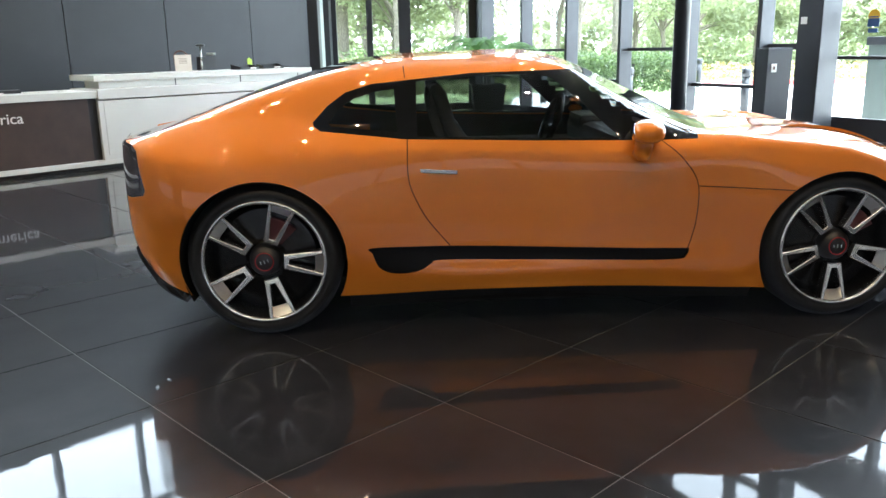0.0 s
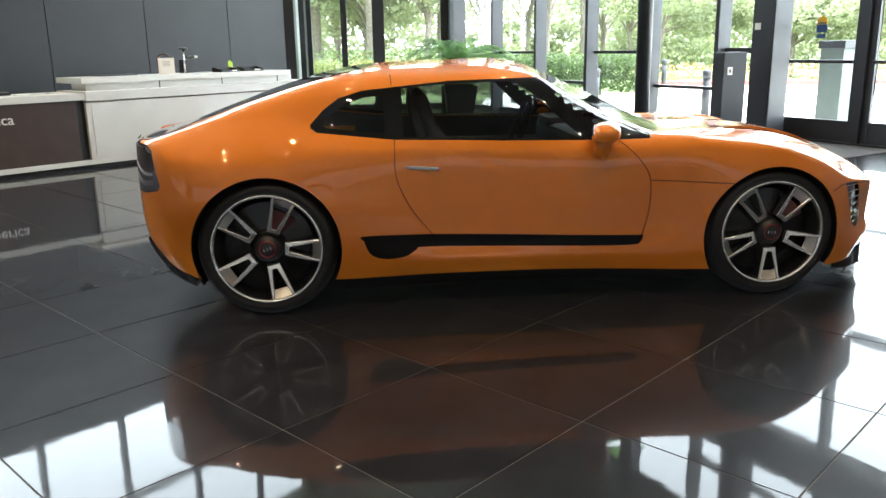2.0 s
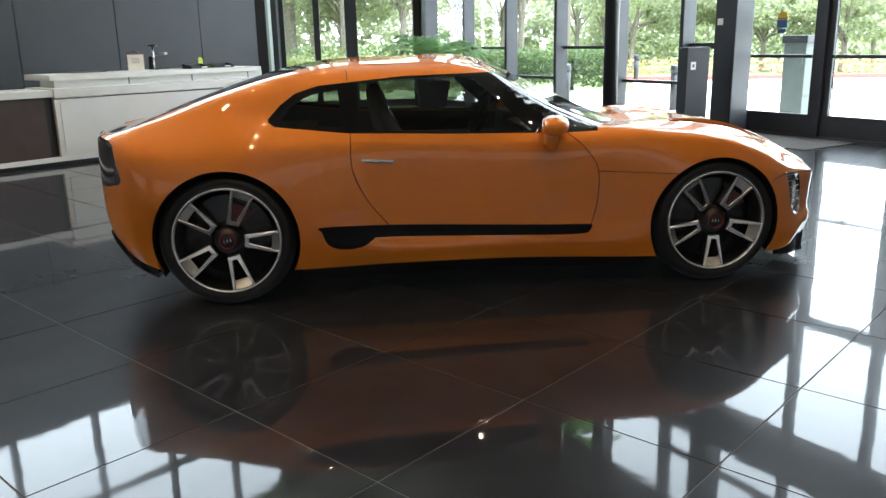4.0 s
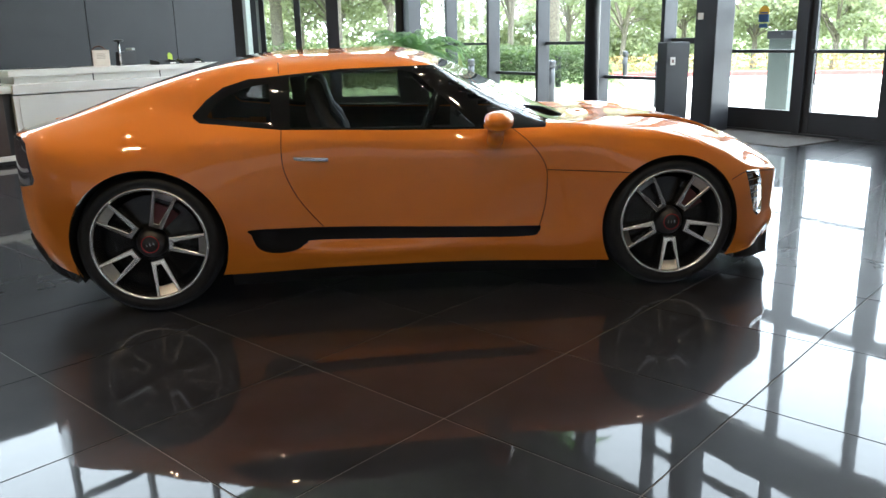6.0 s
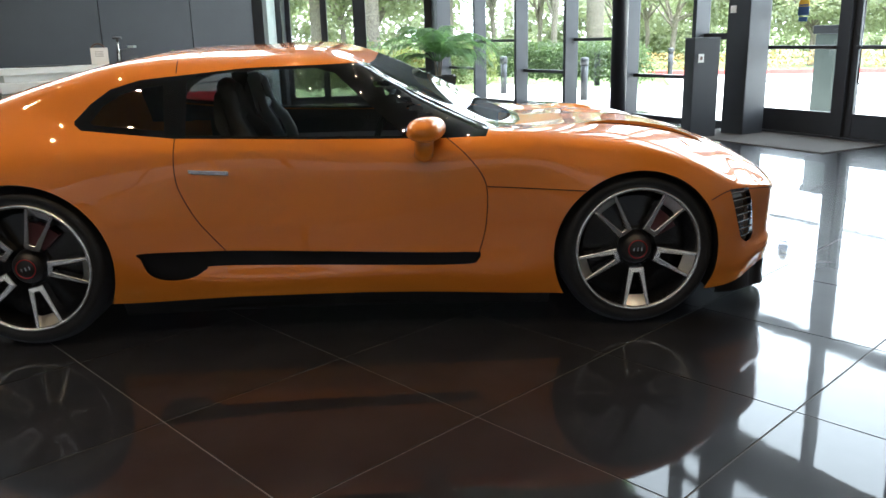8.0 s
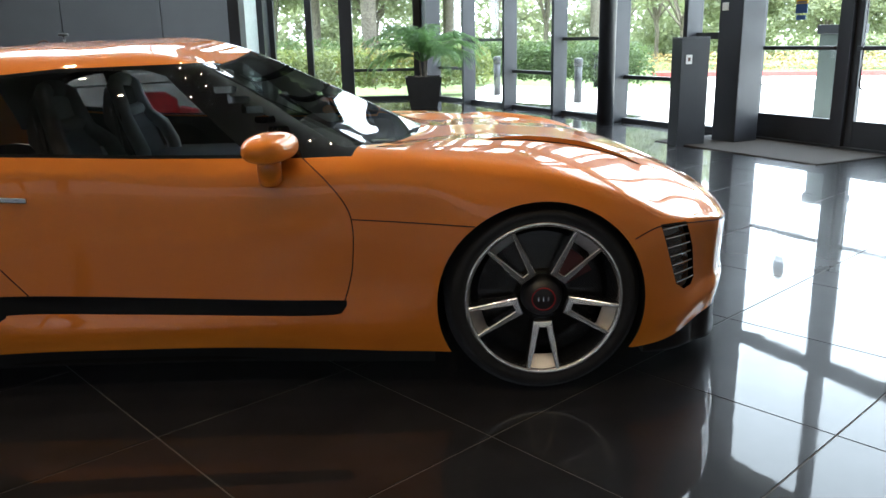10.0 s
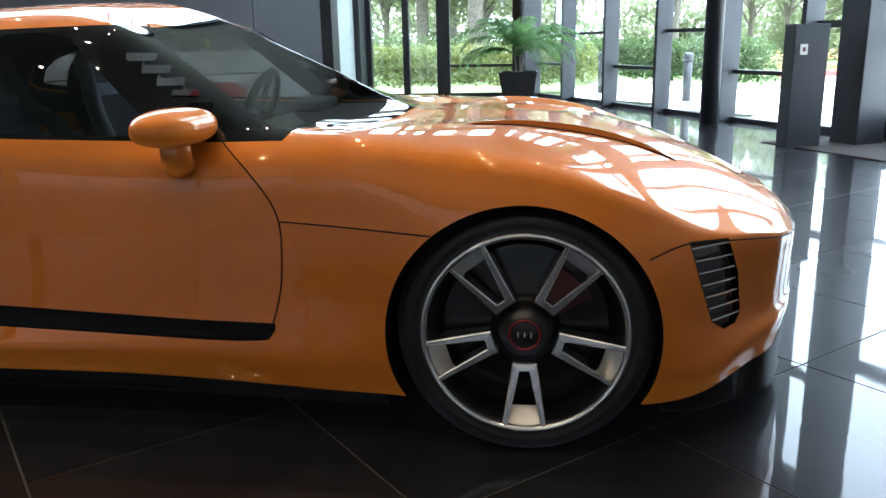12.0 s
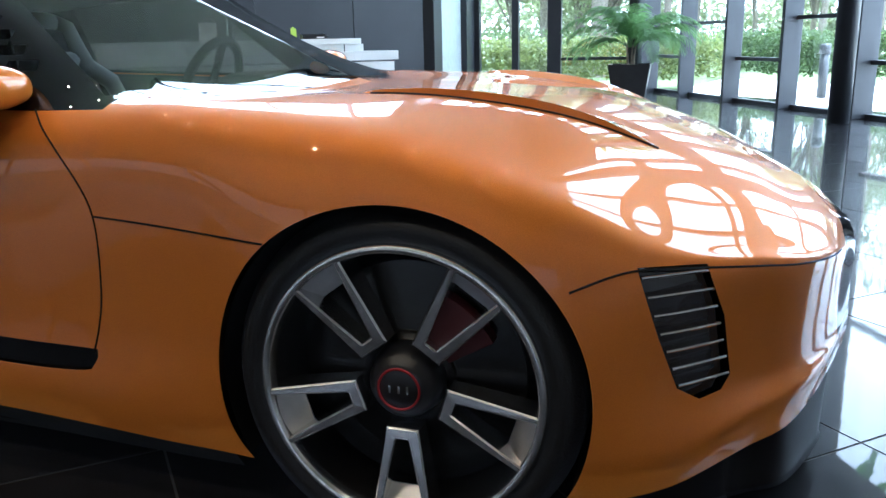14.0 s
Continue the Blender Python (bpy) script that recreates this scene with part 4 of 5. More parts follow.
for sd in (-1, 1):
    seam([(0.655, 0.872), (0.652, 0.76), (0.66, 0.68), (0.69, 0.60), (0.74, 0.51), (0.835, 0.392)], sd)
    seam([(1.80, 0.845), (1.88, 0.775), (1.945, 0.69), (1.968, 0.61), (1.962, 0.48), (1.945, 0.40), (1.925, 0.34)], sd)
    seam([(1.968, 0.637), (2.15, 0.628), (2.382, 0.617)], sd)
    seam([(0.65, 1.135), (0.648, 1.16), (0.645, 1.185)], sd, n=4)
    seam([(2.93, 0.555), (3.00, 0.577), (3.06, 0.580), (3.20, 0.566), (3.33, 0.545), (3.43, 0.520)], sd, n=6)
    # door handle, mirror
    bm = box(0.17, 0.012, 0.020, bevel=0.004)
    part("door_handle", move(bm, Matrix.Translation((0.79, sd * (side_y(0.79, 0.728) + 0.001), 0.720)) @ Matrix.Rotation(0.06, 4, "Y")), M_CHROME, car, "flush chrome door handle")
    bm = bmesh.new()
    bmesh.ops.create_uvsphere(bm, u_segments=32, v_segments=20, radius=1)
    for v in bm.verts:
        v.co = Vector([math.copysign(abs(c) ** 0.82, c) for c in v.co])
        v.co.z *= 1.0 if v.co.z > 0 else 0.92
    place = Matrix.Translation((1.715, sd * 0.872, 0.890)) @ Matrix.Rotation(sd * 0.25, 4, "Z")
    move(bm, place @ Matrix.Diagonal((0.074, 0.138, 0.052, 1)))
    mirror = part("door_mirror", bm, M_PAINT, car, "orange door mirror", smooth=True)
    bm = tube([(1.700, sd * 0.835, 0.785), (1.702, sd * 0.852, 0.805), (1.705, sd * 0.868, 0.87)], 0.042, 16, taper=0.95)
    part("stalk", move(bm, Matrix.Identity(4)), M_PAINT, mirror, "orange mirror stalk", smooth=True)
    bm = bmesh.new()
    bmesh.ops.create_uvsphere(bm, u_segments=24, v_segments=12, radius=1)
    move(bm, place @ Matrix.Translation((-0.058, 0, 0)) @ Matrix.Diagonal((0.018, 0.098, 0.038, 1)))
    part("mirror_glass", bm, M_CHROME, mirror, "mirror glass", smooth=True)
    # gill along the hood
    bm = bmesh.new()
    rows = []
    for k in range(25):
        u = k / 24
        x, y = 2.44 + 0.62 * u, 0.545 - 0.10 * u - 0.03 * math.sin(math.pi * u)
        lift = 0.016 * math.sin(math.pi * min(1, u * 1.02)) ** 0.6
        z = top_z(x, y)
        rows.append([bm.verts.new((x, sd * (y + e), zz)) for e, zz in ((0.004, top_z(x, y + 0.004) - 0.002), (0.0, z + lift), (-0.012, z + lift * 0.95), (-0.07, top_z(x, y - 0.07) - 0.001))])
    for a, b in zip(rows, rows[1:]):
        for k in range(3):
            bm.faces.new((a[k], a[k + 1], b[k + 1], b[k]))
    bmesh.ops.recalc_face_normals(bm, faces=bm.faces)
    part("hood_gill", bm, M_PAINT, car, "raised orange gill along the hood", smooth=False)
    seam([(2.46, 0.551), (2.60, 0.525), (2.78, 0.49), (2.95, 0.46), (3.05, 0.447)], sd, "gill_slot", 0.004, "xy", 6)
    # vent slats
    for i in range(7):
        z = 0.362 + 0.034 * i
        x0, x1 = 3.112 - (z - 0.36) * 0.34, 3.200 - (z - 0.36) * 0.21
        pts = [(x, sd * (side_y(x, z, 5.5) - 0.006), z) for x in np.linspace(x0, x1, 5)]
        part("vent_slat", tube(pts, 0.0032, 6), M_CHROME, car, "thin chrome vent slat")

# cabin
cab = bmesh.new()
box(1.5, 1.36, 0.42, at=(1.05, 0, 0.30), bm=cab)
part("cabin_tub", cab, M_CABIN, car, "black cabin floor and door linings")
dash = bmesh.new()
box(0.42, 1.30, 0.16, at=(1.86, 0, 0.68), bevel=0.05, bm=dash)
box(0.16, 0.34, 0.07, at=(1.72, 0.36, 0.81), bevel=0.03, bm=dash)
part("dashboard", dash, M_CABIN, car, "black dashboard")
for sd in (-1, 1):
    ys = sd * 0.36
    prof = [(0.90, 0.50), (0.88, 0.62), (0.82, 0.80), (0.765, 0.95), (0.745, 1.04), (0.70, 1.05), (0.70, 0.92), (0.76, 0.74), (0.80, 0.55), (0.82, 0.46), (1.35, 0.44), (1.38, 0.52), (1.1, 0.53)]
    prof = [(x + 0.07, z) for x, z in prof]
    shell_m = M_SEAT if sd > 0 else M_SEATDARK
    bm = prism(curve_loop(prof, 5), 0.40)
    for v in bm.verts:
        if v.co.z > 0.88:
            v.co.y = 0.20 + (v.co.y - 0.20) * (1 - min(1, (v.co.z - 0.88) / 0.17) * 0.45)
    bmesh.ops.bevel(bm, geom=[e for e in bm.edges if abs(e.verts[0].co.y - e.verts[1].co.y) < 1e-3 and len(e.link_faces) == 2 and any(len(fc.verts) > 8 for fc in e.link_faces)], offset=0.02, segments=2, affect="EDGES")
    part("seat", move(bm, Matrix.Translation((0, ys - 0.20, 0))), M_SEATDARK, car, "grey bucket seat")
    for e in (-1, 1):
        pts = [(0.800, ys + e * 0.06, 1.065), (0.815, ys + e * 0.115, 1.045), (0.840, ys + e * 0.13, 0.96), (0.860, ys + e * 0.15, 0.90), (0.910, ys + e * 0.215, 0.84), (0.945, ys + e * 0.225, 0.76), (0.970, ys + e * 0.225, 0.62)]
        part("seat_wing", tube(pts, 0.034, 8), shell_m, car, "pale grey seat shell edge", smooth=True)
        pts = [(0.970, ys + e * 0.225, 0.62), (1.120, ys + e * 0.23, 0.60), (1.370, ys + e * 0.22, 0.60), (1.450, ys + e * 0.20, 0.55)]
        part("cushion_wing", tube(pts, 0.045, 8), shell_m, car, "pale grey cushion bolster", smooth=True)
    part("headrest_bar", tube([(0.800, ys - 0.06, 1.065), (0.795, ys, 1.07), (0.800, ys + 0.06, 1.065)], 0.034, 8), shell_m, car, "pale grey headrest top", smooth=True)
    part("headrest_bar", tube([(0.835, ys - 0.13, 0.93), (0.830, ys, 0.925), (0.835, ys + 0.13, 0.93)], 0.03, 8), shell_m, car, "pale grey headrest bar", smooth=True)
ring = lathe([(0.165 + 0.017 * math.cos(a), 0.017 * math.sin(a)) for a in np.linspace(0, 2 * math.pi, 10, endpoint=False)], 40, "Z", close=True)
for a in (0.3, math.pi - 0.3, -math.pi / 2):
    beam((0, 0, 0), (0.16 * math.cos(a), 0.16 * math.sin(a), 0), 0.03, 0.015, bm=ring)
sw = part("steering_wheel", move(ring, Matrix.Translation((1.50, 0.36, 0.83)) @ Matrix.Rotation(radians(-68), 4, "Y") @ Matrix.Rotation(radians(90), 4, "Z")), M_GLOSSBLACK, car, "black steering wheel", smooth=True)

# ---- reception desk ----
D_DIR = Vector((0.951, 0.885, 0)).normalized()
D_BACK = Vector((-D_DIR.y, D_DIR.x, 0))
D_ANGLE = math.atan2(D_DIR.y, D_DIR.x)
D0 = Vector((-2.762, 4.795, 0))


def on_desk(s, n, z=0.0):
    """s along the desk front, n behind it."""
    p = D0 + D_DIR * s + D_BACK * n
    return (p.x, p.y, z)


def desk_box(s0, s1, n0, n1, z0, z1, bevel=0.004):
    return box(s1 - s0, n1 - n0, z1 - z0, at=on_desk((s0 + s1) / 2, (n0 + n1) / 2, z0), rz=D_ANGLE, bevel=bevel)


desk = tagged(new("reception_desk"), "long white reception desk with brown front panel and raised counter", "reception desk")
part("plinth", desk_box(-4.2, 3.4, 0.05, 0.70, 0.0, 0.045), M_BLACKPLASTIC, desk, "black recessed plinth")
part("base", desk_box(-4.2, 3.4, 0.0, 0.75, 0.045, 0.10), M_DESKWHITE, desk, "white base rail")
part("front_panel", desk_box(-4.2, -0.10, 0.03, 0.70, 0.10, 0.79), M_DESKBROWN, desk, "dark brown front panel")
part("front_panel", desk_box(-0.10, 0.0, 0.05, 0.70, 0.10, 0.79), M_BLACKPLASTIC, desk, "dark shadow gap")
part("front_panel", desk_box(0.0, 3.4, 0.0, 0.75, 0.10, 0.76), M_DESKWHITE, desk, "white front panel")
part("inset_panel", desk_box(0.06, 3.3, -0.006, 0.02, 0.15, 0.735, 0.002), M_DESKWHITE, desk, "white inset panel")
part("worktop", desk_box(-4.2, 0.0, -0.005, 0.75, 0.79, 0.865), M_DESKWHITE, desk, "thick white worktop")
part("worktop", desk_box(0.0, 3.45, -0.02, 0.75, 0.775, 0.880), M_DESKWHITE, desk, "thick white worktop")
part("riser", desk_box(0.12, 3.1, 0.22, 0.60, 0.88, 0.965), M_DESKWHITE, desk, "white riser under the counter")
part("counter", desk_box(0.05, 3.05, 0.16, 0.85, 0.965, 1.03), M_DESKWHITE, desk, "raised white counter top")
for s in (1.05, 1.95, 2.85):
    part("riser_joint", desk_box(s, s + 0.012, 0.215, 0.23, 0.88, 0.965, 0.0), M_BLACKPLASTIC, desk)
txt = bpy.data.curves.new("lettering", "FONT")
txt.body, txt.size, txt.extrude, txt.align_x = "America", 0.155, 0.006, "RIGHT"
tmp = new("lettering", txt)
bpy.context.view_layer.update()
me = bpy.data.meshes.new_from_object(tmp.evaluated_get(bpy.context.evaluated_depsgraph_get()))
bpy.data.objects.remove(tmp)
me.materials.append(M_LETTER)
letters = new("lettering", me)
letters.parent = desk
letters["label"] = "white raised lettering"
letters.matrix_basis = Matrix.Translation(on_desk(-0.79, 0.022, 0.575)) @ Matrix.Rotation(D_ANGLE, 4, "Z") @ Matrix.Rotation(math.pi / 2, 4, "X")


# things on the desk
def sign_holder(s, n):
    t = tagged(new("sign_holder"), "white paper sign in a slanted holder on the reception counter", "sign")
    bm = box(0.20, 0.006, 0.20, bevel=0.001)
    part("sheet", move(bm, Matrix.Translation((0, 0, 0.004)) @ Matrix.Rotation(radians(-8), 4, "X")), M_PAPER, t)
    for k in range(4):
        part("text_bar", move(box(0.10, 0.001, 0.004, at=(0, -0.004, 0.10 + 0.018 * k)), Matrix.Rotation(radians(-8), 4, "X")), M_BROWN, t)
    part("foot", box(0.20, 0.07, 0.004), M_PAPER, t)
    t.matrix_basis = Matrix.Translation(on_desk(s, n, 1.031)) @ Matrix.Rotation(D_ANGLE - 0.5, 4, "Z")


sign_holder(1.33, 0.50)
bask = tagged(new("wicker_basket"), "small brown wicker basket behind the paper sign", "basket")
part("bowl", lathe([(0.001, 0.0), (0.06, 0.0), (0.085, 0.08), (0.092, 0.17), (0.086, 0.17), (0.078, 0.08), (0.05, 0.012), (0.001, 0.012)], 24), M_BROWN, bask, smooth=True)
part("handle", tube([(0.088 * math.cos(a), 0, 0.165 + 0.085 * math.sin(a)) for a in np.linspace(0, math.pi, 14)], 0.009, 6), M_BROWN, bask, smooth=True)
bask.matrix_basis = Matrix.Translation(on_desk(1.40, 0.68, 1.031))
lamp = tagged(new("counter_stand"), "slim steel stand with a black disc head on the counter", "stand")
part("foot", lathe([(0.001, 0.0), (0.05, 0.0), (0.05, 0.008), (0.001, 0.010)], 24), M_STEEL, lamp, smooth=True)
part("pole", tube([(0, 0, 0.008), (0, 0, 0.30)], 0.012, 12), M_STEEL, lamp, smooth=True)
part("head", lathe([(0.001, 0.295), (0.055, 0.30), (0.06, 0.315), (0.045, 0.33), (0.001, 0.333)], 24), M_BLACKPLASTIC, lamp, smooth=True)
lamp.matrix_basis = Matrix.Translation(on_desk(1.54, 0.42, 1.031))
for s, n, w in ((1.78, 0.72, 0.22),):
    t = tagged(new("desk_phone"), "dark grey desk telephone behind the counter stand", "telephone")
    part("body", move(prism([(-0.11, 0), (0.11, 0), (0.11, 0.17), (0.08, 0.19), (-0.10, 0.17)], 0.14), Matrix.Translation((0, -0.07, 0))), M_POT, t)
    part("handset", box(0.05, 0.16, 0.03, at=(0.075, 0, 0.19), bevel=0.008), M_GREYGREEN, t)
    t.matrix_basis = Matrix.Translation(on_desk(s, n, 1.031)) @ Matrix.Rotation(D_ANGLE, 4, "Z")
trays = []
for s, n, rz in ((2.12, 0.34, 0.1), (2.56, 0.42, -0.1)):
    t = tagged(new("black_tray"), "shallow black tray with a white label on the counter", "tray", group="trays on the counter")
    part("base", box(0.30, 0.20, 0.015, bevel=0.003), M_BLACKPLASTIC, t)
    for x in (-0.145, 0.145):
        part("side", move(prism([(-0.10, 0.0), (0.10, 0.0), (0.10, 0.065), (-0.10, 0.035)], 0.01), Matrix.Translation((x - 0.005, 0, 0)) @ Matrix.Rotation(math.pi / 2, 4, "Z")), M_BLACKPLASTIC, t)
    part("back", box(0.28, 0.01, 0.06, at=(0, 0.095, 0.0)), M_BLACKPLASTIC, t)
    part("front", box(0.28, 0.01, 0.03, at=(0, -0.095, 0.0)), M_BLACKPLASTIC, t)
    part("label", box(0.09, 0.002, 0.014, at=(0.05, -0.1012, 0.010)), M_PAPER, t)
    t.matrix_basis = Matrix.Translation(on_desk(s, n, 1.031)) @ Matrix.Rotation(D_ANGLE + rz, 4, "Z")
card = tagged(new("tent_card"), "bright yellow-green card standing between the trays", "card")
part("sheet", move(prism([(-0.035, 0), (0.035, 0), (0.038, 0.12), (0.0, 0.15), (-0.03, 0.13)], 0.006), Matrix.Rotation(-0.1, 4, "X")), M_YELLOWGREEN, card)
part("foot", box(0.07, 0.04, 0.004), M_YELLOWGREEN, card)
card.matrix_basis = Matrix.Translation(on_desk(2.36, 0.60, 1.031)) @ Matrix.Rotation(D_ANGLE, 4, "Z")
pad = tagged(link_bm("blotter", desk_box(0.45, 0.95, 0.55, 0.80, 1.031, 1.045), M_POT), "dark flat blotter on the counter", "blotter")
for s, n in ((-0.20, 0.36), (-0.58, 0.30), (-0.92, 0.40)):
    t = tagged(new("paper_stack"), "small pile of loose white papers on the desk", "papers", group="papers on the desk")
    for k in range(3):
        part("sheet", box(0.15, 0.10, 0.004, at=(0.004 * k, 0.006 * k, 0.004 * k), rz=0.2 * k), M_PAPER, t)
    t.matrix_basis = Matrix.Translation(on_desk(s, n, 0.866)) @ Matrix.Rotation(D_ANGLE + 0.3 * s, 4, "Z")
t = tagged(new("dark_folder"), "dark folder lying on the desk", "folder")
part("cover", box(0.22, 0.16, 0.035, bevel=0.004), M_BLACKPLASTIC, t)
t.matrix_basis = Matrix.Translation(on_desk(-0.75, 0.50, 0.866)) @ Matrix.Rotation(D_ANGLE, 4, "Z")

# red lounge chair standing behind the car
M_REDCLOTH = mat("red_upholstery", (0.50, 0.012, 0.025), 0.7, vary=0.12, scale=40, bump=0.1)
chair = tagged(new("lounge_chair"), "low red upholstered lounge chair before the desk", "armchair")
part("seat", box(0.56, 0.56, 0.16, at=(0, 0, 0.24), bevel=0.04), M_REDCLOTH, chair)
part("backrest", move(prism([(-0.30, 0.0), (0.30, 0.0), (0.28, 0.36), (0.16, 0.44), (-0.16, 0.44), (-0.28, 0.36)], 0.12), Matrix.Translation((0, 0.24, 0.28)) @ Matrix.Rotation(-0.12, 4, "X")), M_REDCLOTH, chair)
for x in (-0.33, 0.33):
    part("armrest", box(0.10, 0.56, 0.34, at=(x, 0, 0.22), bevel=0.035), M_REDCLOTH, chair)
for x in (-0.30, 0.30):
    for y in (-0.23, 0.23):
        part("leg", tube([(x, y, 0.0), (x * 0.93, y * 0.93, 0.25)], 0.016, 10), M_STEEL, chair, smooth=True)
chair.matrix_basis = Matrix.Translation((-0.6, 5.1, 0)) @ Matrix.Rotation(0.5, 4, "Z")

# ---- entrance fittings ----
post = tagged(new("door_opener_post"), "dark metal post with a push plate for the automatic door", "post")
part("body", box(0.35, 0.20, 1.17, bevel=0.006), M_FRAME, post)
part("cap", box(0.355, 0.205, 0.012, at=(0, 0, 1.17), bevel=0.003), M_FRAME, post)
part("push_plate", box(0.075, 0.008, 0.10, at=(-0.08, -0.104, 0.895), bevel=0.002), M_PLATE, post, "pale push plate")
part("plate_mark", box(0.03, 0.002, 0.04, at=(-0.08, -0.109, 0.925)), M_BROWN, post)
post.matrix_basis = Matrix.Translation((5.18, 5.52, 0)) @ Matrix.Rotation(math.atan2(0.09, 0.36), 4, "Z")
t = tagged(link_bm("wall_plate", box(0.085, 0.012, 0.085, bevel=0.002), M_PLATE), "small white square plate on the column", "wall plate")
t.matrix_basis = Matrix.Translation(on_front(2.50, -0.747, 1.46)) @ Matrix.Rotation(F_ANGLE, 4, "Z")
t.matrix_basis = Matrix.Translation((*[a + b for a, b in zip(on_front(2.60, -0.56)[:2], (-FN.x * 0.186, -FN.y * 0.186))], 1.46)) @ Matrix.Rotation(F_ANGLE, 4, "Z")
t = tagged(new("door_sticker"), "blue and yellow sticker on the door glass", "sticker")
part("badge", move(lathe([(0.001, 0), (0.075, 0), (0.075, 0.002), (0.001, 0.002)], 32, "Y"), Matrix.Translation((0, 0, 0.11))), M_YELLOW, t)
part("panel", box(0.15, 0.003, 0.10, at=(0, 0, -0.02)), M_BLUE, t)
part("strip", box(0.12, 0.003, 0.05, at=(0, 0, -0.09)), M_BLUE, t)
part("text_bar", box(0.12, 0.002, 0.014, at=(0, -0.003, 0.09)), M_BLUE, t)
t.matrix_basis = Matrix.Translation(on_front(3.13, GLASS_N - 0.010, 1.43)) @ Matrix.Rotation(F_ANGLE, 4, "Z")
t = tagged(link_bm("door_mat", box(2.2, 1.05, 0.012, at=on_front(3.3, -0.80), rz=F_ANGLE, bevel=0.003), M_MAT), "brownish grey entrance mat inside the doors", "mat")


# ---- potted palm ----
def planter(x, y):
    t = tagged(new("potted_palm"), "feathery palm in a tapered square charcoal planter", "plant")
    bm = bmesh.new()
    for a, h, rev in ((0.24, 0.0, False), (0.325, 0.56, False), (0.30, 0.56, True), (0.29, 0.48, True)):
        for sx, sy in ((-1, -1), (1, -1), (1, 1), (-1, 1)):
            bm.verts.new((sx * a, sy * a, h))
    bm.verts.ensure_lookup_table()
    bm.faces.new([bm.verts[i] for i in (3, 2, 1, 0)])
    for k in range(3):
        for i in range(4):
            bm.faces.new([bm.verts[j] for j in (4 * k + i, 4 * k + (i + 1) % 4, 4 * k + 4 + (i + 1) % 4, 4 * k + 4 + i)])
    part("pot", bm, M_POT, t, "tapered square charcoal planter")
    bm = bmesh.new()
    bmesh.ops.create_grid(bm, x_segments=12, y_segments=12, size=0.292)
    rnd = random.Random(3)
    for v in bm.verts:
        v.co.z = 0.50 + 0.05 * (1 - (v.co.xy.length / 0.35) ** 2) + rnd.uniform(-0.012, 0.012)
    part("soil", bm, M_SOIL, t, "bark mulch")
    rnd = random.Random(11)
    for k in range(5):
        a = k * 1.3
        part("stem", tube([(0.05 * math.cos(a), 0.05 * math.sin(a), 0.50), (0.06 * math.cos(a), 0.06 * math.sin(a), 0.70), (0.08 * math.cos(a), 0.08 * math.sin(a), 0.85)], 0.016, 8, taper=0.7), M_BARK, t)
    for k in range(30):
        az = k * 2.399 + rnd.uniform(-0.2, 0.2)
        lift = rnd.uniform(0.55, 1.55)
        length = rnd.uniform(0.95, 1.34)
        bm = bmesh.new()
        spine, n = [], 20
        p, el = Vector((0.05 * math.cos(az), 0.05 * math.sin(az), 0.82)), lift
        for i in range(n + 1):
            spine.append(p.copy())
            p = p + Vector((math.cos(az) * math.cos(el), math.sin(az) * math.cos(el), math.sin(el))) * (length / n)
            el -= (0.062 + 0.02 * rnd.random()) * (1.0 + i / n)
        tube(spine, 0.007, 5, bm, taper=0.25)
        for i in range(4, n + 1):
            d = (spine[i] - spine[i - 1]).normalized()
            side = d.cross(Vector((0, 0, 1))).normalized()
            upv = side.cross(d)
            ll = 0.30 * math.sin(math.pi * (0.12 + 0.80 * i / n)) * rnd.uniform(0.85, 1.1)
            for half in (0.0, 0.5):
                base = spine[i - 1].lerp(spine[i], half)
                for sgn in (-1, 1):
                    tipdir = (side * sgn * 0.80 + d * 0.60 + upv * rnd.uniform(-0.15, 0.15)).normalized()
                    m1 = base + tipdir * ll * 0.5 + Vector((0, 0, -0.015))
                    tip = base + tipdir * ll + Vector((0, 0, -0.10 * ll / 0.3 - rnd.random() * 0.03))
                    wv = d * 0.011
                    a, b, c, e, g = (bm.verts.new(q) for q in (base - wv * 0.5, base + wv * 0.5, m1 + wv, m1 - wv, tip))
                    bm.faces.new((a, b, c, e))
                    bm.faces.new((e, c, g))
        part("frond", bm, M_PALM, t)
    t.matrix_basis = Matrix.Translation((x, y, 0))
    return t


planter(2.22, 11.25)


# ---- outside ----
def slab(name, pts, z, thick, material, label, cat):
    bm = bmesh.new()
    f = bm.faces.new([bm.verts.new((*p, z)) for p in pts])
    bm.normal_update()
    if f.normal.z < 0:
        f.normal_flip()
    ext = bmesh.ops.extrude_face_region(bm, geom=[f])
    bmesh.ops.translate(bm, vec=(0, 0, -thick), verts=[v for v in ext["geom"] if isinstance(v, bmesh.types.BMVert)])
    bmesh.ops.recalc_face_normals(bm, faces=bm.faces)
    return tagged(link_bm(name, bm, material), label, cat, kind="structure")


